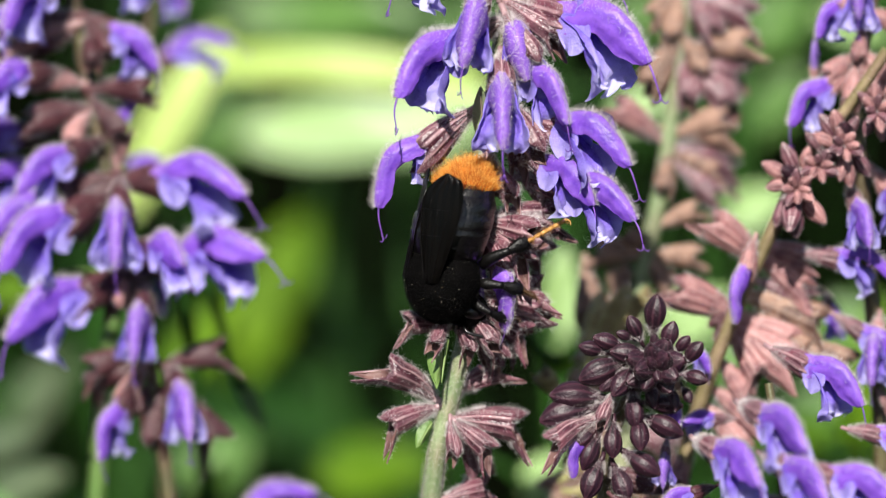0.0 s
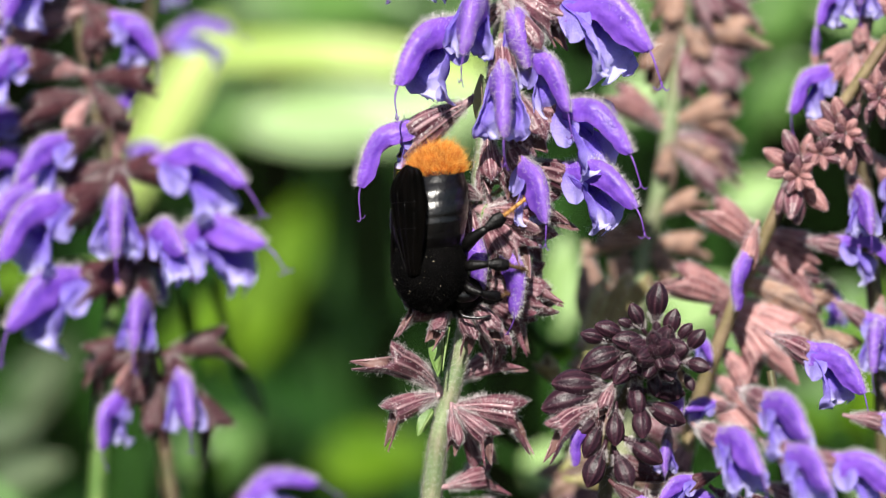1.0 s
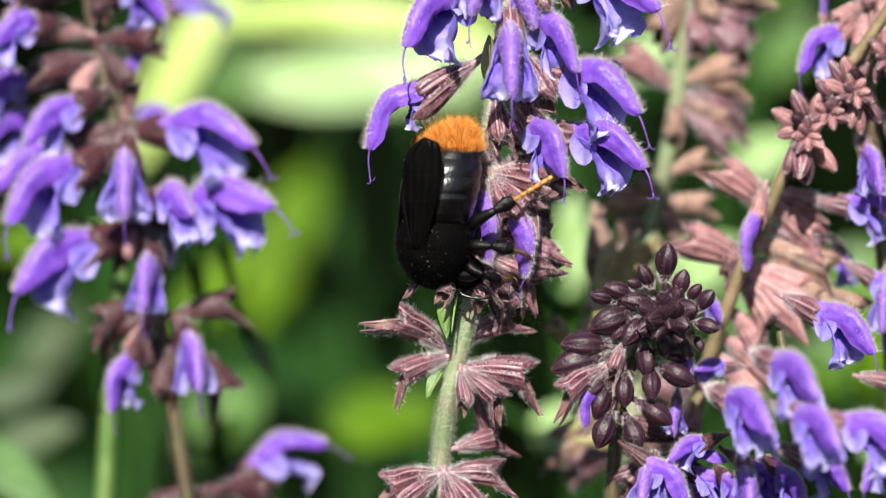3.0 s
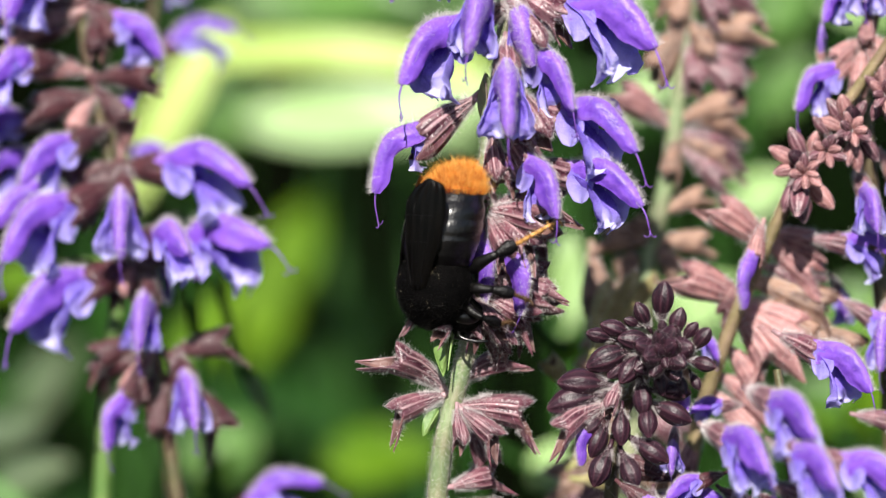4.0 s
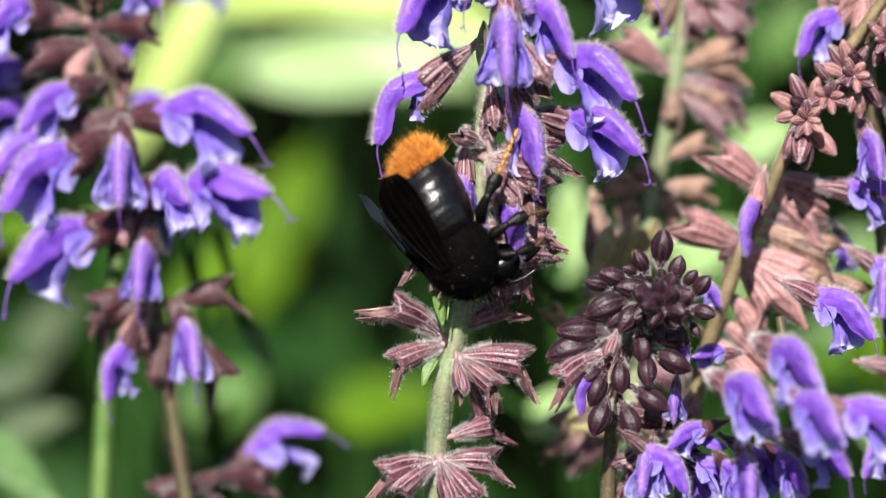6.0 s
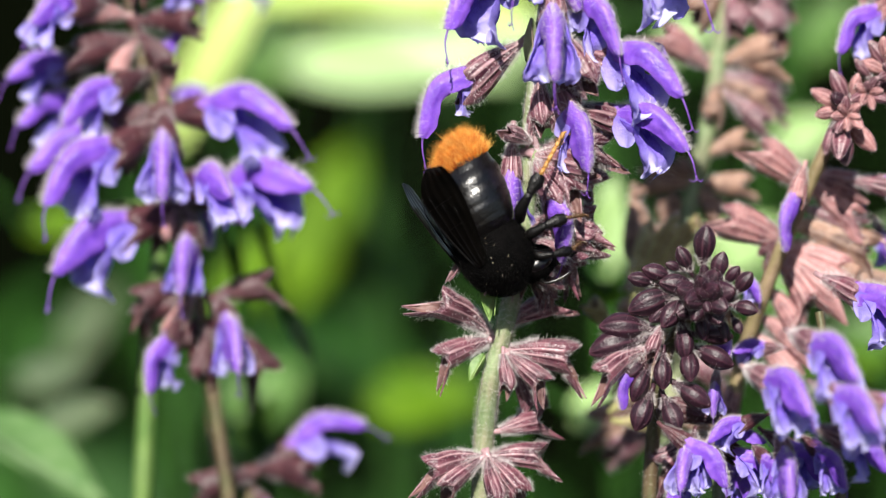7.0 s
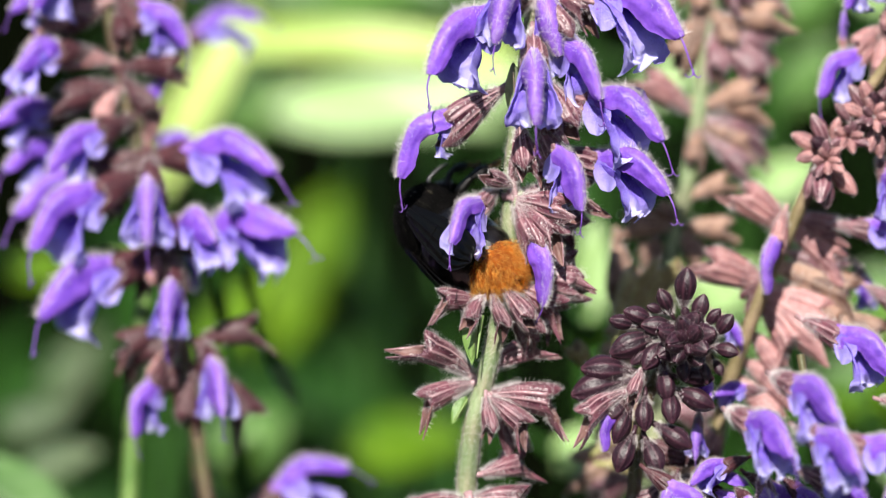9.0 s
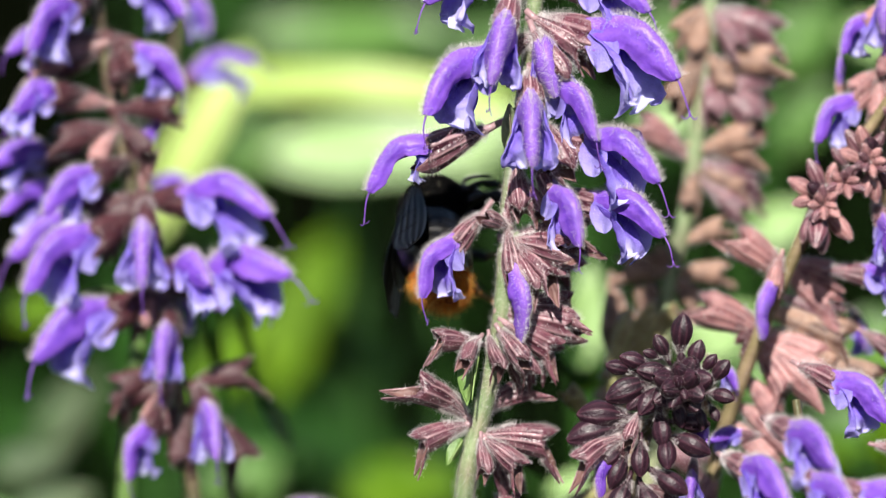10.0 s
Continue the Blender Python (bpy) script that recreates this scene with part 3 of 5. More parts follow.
def leaf_mesh(seed, length, width, m, fold=0.25, bow=0.18, wave=0.06, point=0.85):
    """A lance-shaped leaf along X with a creased midrib, raised veins and a toothed edge."""
    g = Geo(seed)
    rows, cols = 26, 13
    p = np.zeros((rows, cols, 3))
    tone = np.zeros((rows, cols))
    ph = g.rng.uniform(0, 6, 2)
    for i in range(rows):
        s = i / (rows - 1)
        h = width / 2 * max(0.02, math.sin(math.pi * s ** 0.82) ** point)
        h *= 1 + 0.035 * (i % 2)
        for j in range(cols):
            a = -1 + 2 * j / (cols - 1)
            vein = 0.018 * width * math.cos(34 * s - 7 * abs(a)) * (1 - abs(a))
            z = fold * abs(a) * h - bow * length * s * s + wave * width * math.sin(6 * s + 2.5 * a + ph[0]) + vein
            p[i, j] = (length * s, a * h, z)
            tone[i, j] = 0.7 * (abs(a) < 0.1) + 0.25 * max(0, math.cos(34 * s - 7 * abs(a)))
    g.sheet(p, min(0.5, width * 0.04), False, np.clip(tone, 0, 1), 0)
    g.tube([(0.5 + 0.8 * length * k, 0, -bow * length * (0.8 * k) ** 2 - 0.6) for k in np.linspace(0, 1, 9)], np.linspace(1.1, 0.4, 9) * min(1, width / 14), 6, 0.8, 0)
    return g.mesh("leaf", (m,))


def leafy_plant(label, u, v, w, leaves, m, name="leafy_plant", point=0.85):
    """Leaves on stalks that rise from one foot. leaves: foot (u, v, w), where the tip is seen, turn to the viewer, roll, and width in mm."""
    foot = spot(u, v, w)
    foot.z = 0.0
    thing = tagged(new(name), label, "plant", "plants behind the sage")
    thing.matrix_basis = Matrix.Translation(foot)
    for i, (lu, lv, lw, u2, v2, yaw, roll, wd) in enumerate(leaves):
        ln = math.hypot(u2 - lu, v2 - lv) * (DIST + lw) / DIST / math.cos(radians(yaw))
        m4 = span(lu, lv, lw, u2, v2, yaw, ln, -0.12 * ln, roll, 1.1)
        part("leaf", leaf_mesh(i * 7 + int(abs(u) * 3) + 5, ln, wd, m, 0.25, 0.12, 0.06, point), thing, within(thing, m4))
        top = (m4.translation - foot) * 1000
        out = (m4.to_3x3() @ Vector((1, 0, 0))).normalized()
        g = Geo(3)
        g.tube(curve([(0, 0, 0), (top.x * 0.45 + 3 * i - 4, top.y * 0.45, top.z * 0.55), tuple(top - out * 12), tuple(top + out * 3)], 16), np.linspace(1.6, 0.6, 16), 7, 0.2, 0)
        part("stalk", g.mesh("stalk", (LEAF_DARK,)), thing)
    return thing


BRACTS = [leaf_mesh(301, 5.5, 2.3, STEM_GREEN, 0.5, 0.05, 0.05), leaf_mesh(302, 7.5, 2.6, STEM, 0.5, 0.1, 0.05)]


def bract(thing, u, v, w, az, el, s=1.0):
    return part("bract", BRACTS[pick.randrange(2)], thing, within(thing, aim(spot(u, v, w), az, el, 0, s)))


def leaflet(thing, u, v, w, u2, v2, yaw=0.0):
    """A small pointed green leaf from its foot (u, v, w) to its tip, seen at (u2, v2)."""
    return part("bract", BRACTS[0], thing, within(thing, span(u, v, w, u2, v2, yaw, 5.5, 0, 100)))


ground()

leafy_plant("broad green leaves behind the sage, coloured pale for full sun", -16.0, -32.8, 240, [
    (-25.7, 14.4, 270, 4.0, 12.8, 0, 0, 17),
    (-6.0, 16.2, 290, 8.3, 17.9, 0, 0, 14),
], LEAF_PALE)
leafy_plant("yellow-green blade bent over, coloured bright for the sun", -30.0, -32.8, 235, [
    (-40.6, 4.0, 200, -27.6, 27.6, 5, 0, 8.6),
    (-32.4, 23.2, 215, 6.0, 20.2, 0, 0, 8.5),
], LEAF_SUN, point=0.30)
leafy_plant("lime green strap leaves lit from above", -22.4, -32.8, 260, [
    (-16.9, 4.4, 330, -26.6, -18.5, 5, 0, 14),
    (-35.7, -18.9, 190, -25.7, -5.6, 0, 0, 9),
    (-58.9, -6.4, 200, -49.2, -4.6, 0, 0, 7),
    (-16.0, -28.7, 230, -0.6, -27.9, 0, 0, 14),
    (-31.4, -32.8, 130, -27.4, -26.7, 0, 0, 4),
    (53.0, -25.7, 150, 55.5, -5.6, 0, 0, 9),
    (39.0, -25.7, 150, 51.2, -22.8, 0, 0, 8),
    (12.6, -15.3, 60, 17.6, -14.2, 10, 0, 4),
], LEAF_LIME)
leafy_plant("mid green leaves of a low herb", -8.9, -36.4, 170, [
    (-28.2, 29.0, 330, 2.6, 28.1, 0, 0, 16),
    (-26.9, -15.3, 60, -22.3, -23.5, 0, 0, 3),
    (-30.3, 10.1, 300, -24.6, 20.8, 0, 0, 9),
    (-34.6, -29.9, 260, -22.4, -24.2, 0, 0, 14),
    (1.1, 25.1, 300, 8.3, 28.7, 0, 0, 14),
], LEAF)
leafy_plant("mid green leaves among the sage stems", 36.9, -36.4, 230, [
    (21.9, 28.7, 250, 29.0, 30.1, 0, 0, 12),
    (38.3, 25.1, 250, 46.9, 32.9, 0, 0, 14),
    (39.7, 13.7, 240, 45.5, 22.9, 0, -10, 10),
    (46.9, -11.4, 200, 56.9, -8.5, 0, 0, 12),
    (43.3, -24.2, 200, 49.7, -17.8, 0, 0, 10),
    (34.7, -17.8, 160, 39.7, -8.5, 0, 0, 8),
], LEAF)
leafy_plant("green leaves between stems, coloured pale for the sun", 28.3, -36.4, 150, [
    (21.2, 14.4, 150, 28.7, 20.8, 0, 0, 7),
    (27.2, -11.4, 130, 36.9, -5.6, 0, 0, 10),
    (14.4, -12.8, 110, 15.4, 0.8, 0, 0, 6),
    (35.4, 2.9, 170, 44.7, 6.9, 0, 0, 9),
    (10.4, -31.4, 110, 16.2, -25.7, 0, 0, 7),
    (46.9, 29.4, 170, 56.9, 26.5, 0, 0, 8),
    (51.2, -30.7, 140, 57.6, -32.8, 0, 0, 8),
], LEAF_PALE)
leafy_plant("grey-green wrinkled sage leaves low down", -51.7, -39.9, 130, [
    (-61.0, -26.7, 170, -50.7, -23.2, 0, 0, 7.5),
    (-58.9, -33.2, 150, -47.5, -28.2, 0, 0, 8),
    (-53.9, -22.8, 260, -46.7, -12.8, 0, 0, 9),
], LEAF_GREY)
leafy_plant("green toothed sage leaf low in the bed", -60.0, -52.0, 80, [
    (-69.6, -29.2, 75, -49.2, -40.7, 0, -25, 14),
], LEAF_DULL)


def far_bank():
    """Loose foliage further back, its green darkened for shade."""
    g = Geo(5)
    rng = g.rng
    for k in range(420):
        c = np.array([rng.uniform(-420, 420), rng.uniform(330, 900), 0])
        c[2] = rng.uniform(0, 1) ** 1.3 * (330 + (c[1] - 330) * 0.25)
        ln, wd = rng.uniform(40, 90), rng.uniform(16, 34)
        away = c[1] * math.cos(TILT) - (c[2] - 450) * math.sin(TILT)
        side = c[0] * DIST / (DIST + away)
        high = (c[1] * math.sin(TILT) + (c[2] - 450) * math.cos(TILT)) * DIST / (DIST + away)
        if (-21 < side < 2 and high > -11) or (14 < side < 23 and high > -9) or (-76 < side < -53 and high > -14):      # left leafless so the shade-black soil shows
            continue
        e = Euler((rng.uniform(-0.9, 0.9), rng.uniform(-1.2, 0.5), rng.uniform(0, 6.28))).to_matrix()
        p = np.zeros((7, 5, 3))
        for i in range(7):
            s = i / 6
            h = wd / 2 * max(0.03, math.sin(math.pi * s ** 0.85))
            for j in range(5):
                a = -1 + j / 2
                p[i, j] = np.array(e @ Vector((ln * (s - 0.5), a * h, 0.25 * abs(a) * h - 0.2 * ln * s * s))) + c
        g.grid(p, False, 0.0, 0)
        base = p[0, 2]
        foot = np.array([base[0] * 0.94, base[1] + rng.uniform(-15, 15), -4.0])
        g.tube(curve([foot, (foot + base) / 2 + np.array([0, 6, base[2] * 0.1]), base], 5), np.linspace(1.3, 0.7, 5), 5, 0.0, 0)
    return tagged(new("foliage_bank", g.mesh("foliage_bank", (LEAF_DARK,))), "loose green foliage in the bed behind, coloured dark for shade", "foliage", kind="stuff")


far_bank()

# ---------------------------------------------------------------- main spike
main = spike("tall sage spike with violet flowers above and empty mauve cups below",
             [(-1.9, -40.7, 2), (-1.6, -32.8, 1), (-0.6, -24.9, 0), (1.1, -18.5, 0), (2.7, -12.1, 0), (4.0, -2.8, 0), (4.6, 7.2, 0),
              (6.0, 17.2, 0), (7.4, 27.2, 0), (8.6, 40.1, 0)], 1.22, STEM, hair=4200)
# lowest ring of empty cups
cup(main, -1.9, -34.9, 0, -9.6, -34.6, 10, "mauve", 1, 0)
cup(main, -2.1, -35.1, -1, -7.4, -38.2, 25, "mauve", 2, 0)
cup(main, -1.1, -34.9, -1, -0.4, -40.3, 35, "mauve", 0, 0)
cup(main, -0.9, -34.8, 0, 6.0, -33.2, 10, "mauve", 1, 0)
cup(main, -0.9, -34.9, -1, 4.4, -38.9, 25, "mauve", 2, 0)
cup(main, 0.4, -31.5, 1, 6.3, -29.2, -8, "mauve", 1, 0)
# ring at the node below the bee
cup(main, -1.0, -18.9, 0, -6.7, -12.9, 12, "mauve", 1, 0)
cup(main, -0.9, -20.1, -0.5, -7.9, -21.5, 18, "mauve", 2, 0)
cup(main, 1.6, -18.1, 3, 6.6, -13.7, 12, "mauve", 1, 0)
cup(main, 1.6, -21.5, 0, 10.6, -21.0, 6, "mauve", 2, 0)
cup(main, 1.6, -21.9, -2, 6.0, -25.1, 28, "mauve", 1, 12)
cup(main, 0.9, -21.8, -2.2, 1.4, -26.1, 25, "mauve", 0, 0)
cup(main, 2.0, -22.2, 3, 6.3, -28.7, -8, "mauve", 2, 0)
# ring under the bee
cup(main, 0.6, -9.9, -1, -5.1, -8.2, 22, "mauve", 2, 0)
cup(main, 0.7, -9.2, -3.2, -1.9, -11.4, 50, "mauve", 0, 0)
cup(main, 2.0, -8.9, -3, 2.9, -12.9, 28, "mauve", 1, 0)
cup(main, 3.4, -8.2, -3, 7.1, -11.9, 25, "mauve", 3, 0)
cup(main, 4.0, -9.4, -1, 8.6, -13.7, 10, "mauve", 2, 0)
cup(main, 3.7, -9.9, 0.5, 7.3, -14.9, 8, "mauve", 0, 0)
cup(main, 4.4, -7.4, -1, 11.0, -10.2, 12, "mauve", 1, 0)
cup(main, 4.4, -7.1, 1, 11.5, -10.6, -8, "mauve", 2, 0)
cup(main, 4.4, -5.6, 0, 12.4, -3.4, 5, "mauve", 1, 0)
cup(main, 4.4, -6.1, 0, 13.7, -6.7, 0, "mauve", 3, 0)
# ring beside the bee
cup(main, 5.1, 3.5, -1, 14.6, 5.4, 8, "mauve", 0)
cup(main, 5.3, 3.1, -2, 12.4, 2.9, 30, "mauve", 3)
cup(main, 5.3, 2.8, -2, 11.1, -1.0, 32, "mauve", 0)
cup(main, 5.0, 2.6, -2, 7.6, -2.8, 35, "mauve", 0)
cup(main, 5.3, 2.9, 1, 14.4, 0.1, -5, "mauve", 2)
cup(main, 4.4, 4.9, -2, 1.6, 6.9, 40, "mauve", 3)
cup(main, 4.4, 4.9, -1, 5.4, 10.1, 10, "mauve", 3)
for u, v, az, el, s in ((5.9, 4.4, -100, -70, 0.9), (5.3, 12.9, -100, 70, 1.1)):
    bract(main, u, v, -1.6, az, el, s)
leaflet(main, 0.1, -10.8, -3.4, -1.1, -17.6, 12)
leaflet(main, -1.4, -21.7, -1.2, -3.5, -25.1, 15)
# flowers, from the top down
flower(main, 7.9, 38.0, 0, -6.0, 32.9, 27, 0, 0, cup="mauve")
flower(main, 8.6, 35.8, 0, 22.4, 31.7, 27, 0, 1, cup="mauve")
flower(main, 5.3, 34.5, -3, 2.4, 22.4, 40, -12, 3, cup="mauve")
flower(main, 8.6, 30.8, -1, 25.9, 23.1, 27, 0, 0, cup="mauve")
flower(main, 7.4, 28.9, -1, -6.0, 18.8, 27, 0, 1, cup="mauve")
flower(main, 7.3, 24.4, -3, 7.4, 12.2, 44, 0, 1, cup="mauve")
flower(main, 8.4, 25.8, -2, 15.6, 15.4, 32, 12, 2, cup="mauve")
flower(main, 8.5, 16.7, -1, 23.5, 10.2, 27, 0, 2, cup="mauve")
flower(main, 10.1, 8.8, 0, 24.2, 3.6, 27, 0, 1, cup="mauve")
flower(main, 8.6, 31.5, 1, 10.4, 20.8, 40, 20, 4, cup="mauve", style=False)
bent_left = flower(main, 3.4, 17.2, -1, -8.4, 5.1, 5, 0, 2, cup="mauve", joined=True)
for lobe in bent_left.children:
    if lobe.name.startswith("lower_lip"):
        lobe.matrix_basis = Matrix.Translation((0.0038, 0, 0)) @ Matrix.Scale(0.55, 4)
    if lobe.name.startswith("calyx"):
        lobe.matrix_basis = Matrix.Scale(1.18, 4)
bent_right = flower(main, 8.6, 12.8, -2, 19.0, 5.4, 25, 0, 3, cup="mauve", joined=True)
hanging = flower(main, 5.9, 3.3, -3, 7.9, -10.6, 10, 0, 1, lip=False, cup="mauve", cup_kind=3, joined=True)
hidden_bloom = flower(main, 1.1, 6.4, 0, -6.6, -4.1, 15, 0, 2, cup="mauve", joined=True)
cup(main, 8.1, 31.2, -4, 15.2, 26.8, 15, "mauve", 0)
cup(main, 7.9, 29.6, -5, 11.3, 23.4, 30, "mauve", 0)
cup(main, 7.6, 23.7, -1, 6.0, 19.7, 40, "plum", 3)
cup(main, 8.6, 18.3, -5, 12.9, 12.2, 22, "mauve", 3)
cup(main, 7.2, 17.9, -2, 10.1, 10.8, 25, "mauve", 0)
cup(main, 5.6, 12.8, -2, 6.0, 6.9, 30, "mauve", 3)
cup(main, 6.0, 11.1, -2, 8.6, 6.5, 35, "mauve", 0)
cup(main, 9.4, 10.1, 1, 14.4, 6.5, 10, "mauve", 3)
g = Geo(91)
rag = curve([(0, 0, 0), (1.6, 0.3, 0.3), (3.0, -0.2, -0.3), (4.0, 0.3, -1.0)], 14)
crumple = rings_along(rag, np.interp(np.linspace(0, 1, 14), [0, .5, 1], [0.45, 0.9, 0.5]), 12)
crumple += g.rng.normal(0, 0.12, crumple.shape)
g.grid(crumple, True, 0.0, 0)
part("withered_flower", g.mesh("withered_flower", (STYLE,)), main, within(main, span(19.0, 16.9, -0.5, 22.0, 15.7, 0, 4.0)), "dark shrivelled flower")

# ---------------------------------------------------------------- softer spike beside it
near = spike("sage spike in full bloom with plum cups and a brown stem",
             [(-33.3, -40.7, 32), (-34.6, -31.5, 32), (-36.2, -19.9, 32), (-38.3, -8.5, 32), (-40.9, 2.2, 32), (-43.2, 12.2, 32), (-45.2, 22.2, 32), (-46.6, 31.5, 32), (-47.5, 40.1, 32)], 0.95, STEM_PURPLE)
for u, v, u2, v2, yaw, kind, deep in (
        (-45.3, 29.4, -35.7, 22.4, 15, 1, 31), (-41.4, 8.5, -24.4, 6.5, 26, 2, 32), (-39.0, -3.1, -22.0, -0.8, 26, 3, 33), (-39.2, 0.1, -32.1, -2.1, 52, 4, 27),
        (-40.9, 8.8, -40.7, -2.6, 40, 1, 27), (-43.0, 13.8, -53.3, 6.9, 25, 0, 30), (-41.7, 6.9, -55.5, -2.9, 26, 1, 30), (-39.2, -3.4, -54.5, -11.5, 26, 0, 31),
        (-37.6, -4.6, -38.6, -14.2, 42, 3, 28), (-38.9, -16.7, -43.0, -26.7, 22, 2, 29), (-34.2, -14.9, -31.4, -23.9, 45, 3, 29), (-48.2, 22.2, -57.1, 19.7, 35, 4, 30),
        (-49.2, 14.7, -60.3, 12.9, 26, 0, 38), (-46.7, 9.7, -58.9, 7.2, 26, 1, 40), (-48.2, 30.1, -58.2, 27.2, 15, 0, 34), (-46.7, 35.8, -54.6, 27.2, 40, 1, 30), (-46.0, 38.0, -35.3, 31.5, 26, 2, 36),
        (-42.5, 5.1, -57.5, 1.5, 26, 2, 40)):
    flower(near, u, v, deep, u2, v2, yaw, 0, kind)
flower(near, -41.3, 10.1, 33, -38.2, 19.5, 0, 0, 1, lip=False, style=False, cup="pink", cup_kind=3)
flower(near, -37.3, 0.1, 36, -35.3, -8.5, 10, 0, 1, lip=False, style=False, cup_kind=3)
for u, v, u2, v2, yaw, kind, which in (
        (-45.0, 17.8, -52.8, 16.9, 5, "plum", 3), (-44.2, 20.1, -36.6, 21.7, 5, "plum", 0), (-45.7, 20.9, -51.9, 22.4, 10, "pink", 3), (-46.9, 28.3, -55.7, 27.1, 5, "pink", 0),
        (-47.1, 27.2, -52.1, 24.0, 20, "plum", 2), (-46.4, 29.4, -54.6, 29.0, 0, "plum", 1), (-44.6, 27.6, -44.7, 23.3, 40, "plum", 3), (-45.3, 28.7, -40.7, 25.4, 15, "plum", 0), (-44.2, 18.7, -40.0, 14.4, 20, "plum", 3),
        (-44.6, 17.6, -48.0, 13.7, 25, "pink", 0), (-42.1, 9.2, -48.5, 7.6, 12, "plum", 0), (-42.1, 8.6, -46.0, 2.9, 25, "plum", 0), (-41.7, 7.9, -39.6, 2.2, 30, "plum", 3),
        (-38.5, -13.2, -45.3, -14.2, 10, "plum", 1), (-38.2, -14.2, -44.2, -17.8, 15, "plum", 2), (-34.6, -14.6, -27.6, -11.8, 0, "plum", 1), (-35.3, -14.9, -32.4, -18.9, 25, "plum", 0),
        (-37.8, -14.9, -41.4, -19.6, 20, "pink", 3), (-37.3, -17.1, -38.9, -20.7, 30, "plum", 3), (-33.9, -18.5, -27.1, -24.2, 0, "plum", 1), (-35.7, -18.5, -37.8, -24.9, 10, "plum", 3),
        (-39.0, -2.8, -44.2, -7.1, 10, "plum", 0), (-38.9, -3.5, -35.3, -8.5, 15, "plum", 2), (-41.4, 2.9, -38.2, -2.1, 20, "pink", 2), (-40.7, -2.1, -40.7, -7.4, 30, "pink", 2)):
    cup(near, u, v, 31, u2, v2, yaw, kind, which)
bract(near, -42.5, -3.6, 30, 176, 8, 1.3)

# ---------------------------------------------------------------- spikes behind, with brown and pink cups
brown = spike("faded sage spike with brown empty cups",
              [(21.9, -40.0, 34), (23.3, -18.5, 34), (25.4, -2.1, 34), (27.7, 7.9, 34), (29.0, 17.2, 34), (30.2, 27.2, 34), (31.2, 40.1, 34)], 1.35, STEM, hair=300)
for u, v, u2, v2, yaw, kind, which in (
        (27.4, 14.0, 21.0, 19.9, 5, "pink", 3), (29.4, 14.5, 36.9, 18.3, 10, "tan", 3), (30.1, 10.2, 36.3, 6.4, 8, "mauve", 3), (30.1, 26.7, 23.9, 19.7, 10, "tan", 2),
        (30.8, 24.9, 40.5, 27.6, 5, "tan", 0), (30.8, 24.1, 39.7, 22.2, 0, "mauve", 1), (30.8, 23.8, 38.2, 17.6, 12, "mauve", 2), (30.3, 24.4, 31.7, 17.8, 30, "mauve", 2),
        (30.1, 32.2, 28.2, 25.7, 25, "tan", 2), (30.9, 32.4, 36.0, 26.4, 20, "mauve", 2), (30.9, 31.9, 41.3, 30.2, 5, "mauve", 1), (30.7, 32.9, 24.7, 29.4, 5, "tan", 0),
        (28.9, 12.4, 26.9, 6.5, 25, "tan", 2), (29.0, 12.2, 36.9, 10.1, -5, "tan", 1), (29.2, 12.8, 39.0, 10.8, -10, "mauve", 1), (27.2, 2.9, 32.9, 6.4, 0, "tan", 0),
        (29.0, 15.1, 38.3, 15.4, -5, "tan", 1), (30.2, 27.1, 33.7, 21.5, 30, "tan", 1), (31.3, 38.7, 39.7, 35.8, 0, "tan", 1), (31.0, 38.7, 24.0, 35.1, 0, "mauve", 0),
        (26.2, -0.6, 17.6, 1.1, 5, "tan", 0), (26.0, -1.0, 33.7, 0.1, 0, "tan", 1), (26.2, -0.3, 22.9, 2.9, 20, "tan", 3), (25.8, -1.4, 30.4, -5.6, 15, "tan", 2),
        (22.6, -8.5, 22.6, -0.6, 0, "tan", 3), (17.6, -12.9, 21.3, -4.8, 0, "tan", 3), (19.7, -14.2, 19.0, -6.4, 0, "tan", 3), (24.0, -12.8, 15.4, -14.2, 5, "tan", 1), (23.7, -14.2, 14.4, -17.1, 5, "tan", 3),
        (22.9, -19.9, 12.6, -19.9, 5, "tan", 1), (22.9, -21.4, 14.4, -25.7, 0, "tan", 2), (22.6, -29.2, 10.4, -29.9, 0, "tan", 0), (22.4, -29.9, 12.6, -34.2, 0, "mauve", 2), (22.6, -25.7, 14.4, -24.9, 5, "tan", 1),
        (23.4, -14.2, 32.6, -15.7, 0, "tan", 1), (23.2, -22.8, 31.5, -24.9, 0, "mauve", 1), (22.6, -29.9, 31.2, -31.4, 0, "tan", 1), (17.9, -2.1, 19.7, -10.6, 10, "tan", 3)):
    cup(brown, u, v, 34, u + 0.88 * (u2 - u), v + 0.88 * (v2 - v), yaw, kind, (0, 0, 3, 3)[which])
for u, v, u2, v2, yaw, which in ((18.4, -14.2, 20.0, -5.1, 5, 3), (20.7, -12.2, 23.3, -4.4, 5, 3), (14.7, -19.1, 13.4, -15.1, 40, 0), (15.7, -28.7, 19.9, -23.2, 8, 3), (16.2, -30.7, 22.6, -30.1, 8, 0)):
    cup(brown, u, v, 24, u2, v2, yaw, "straw", which)

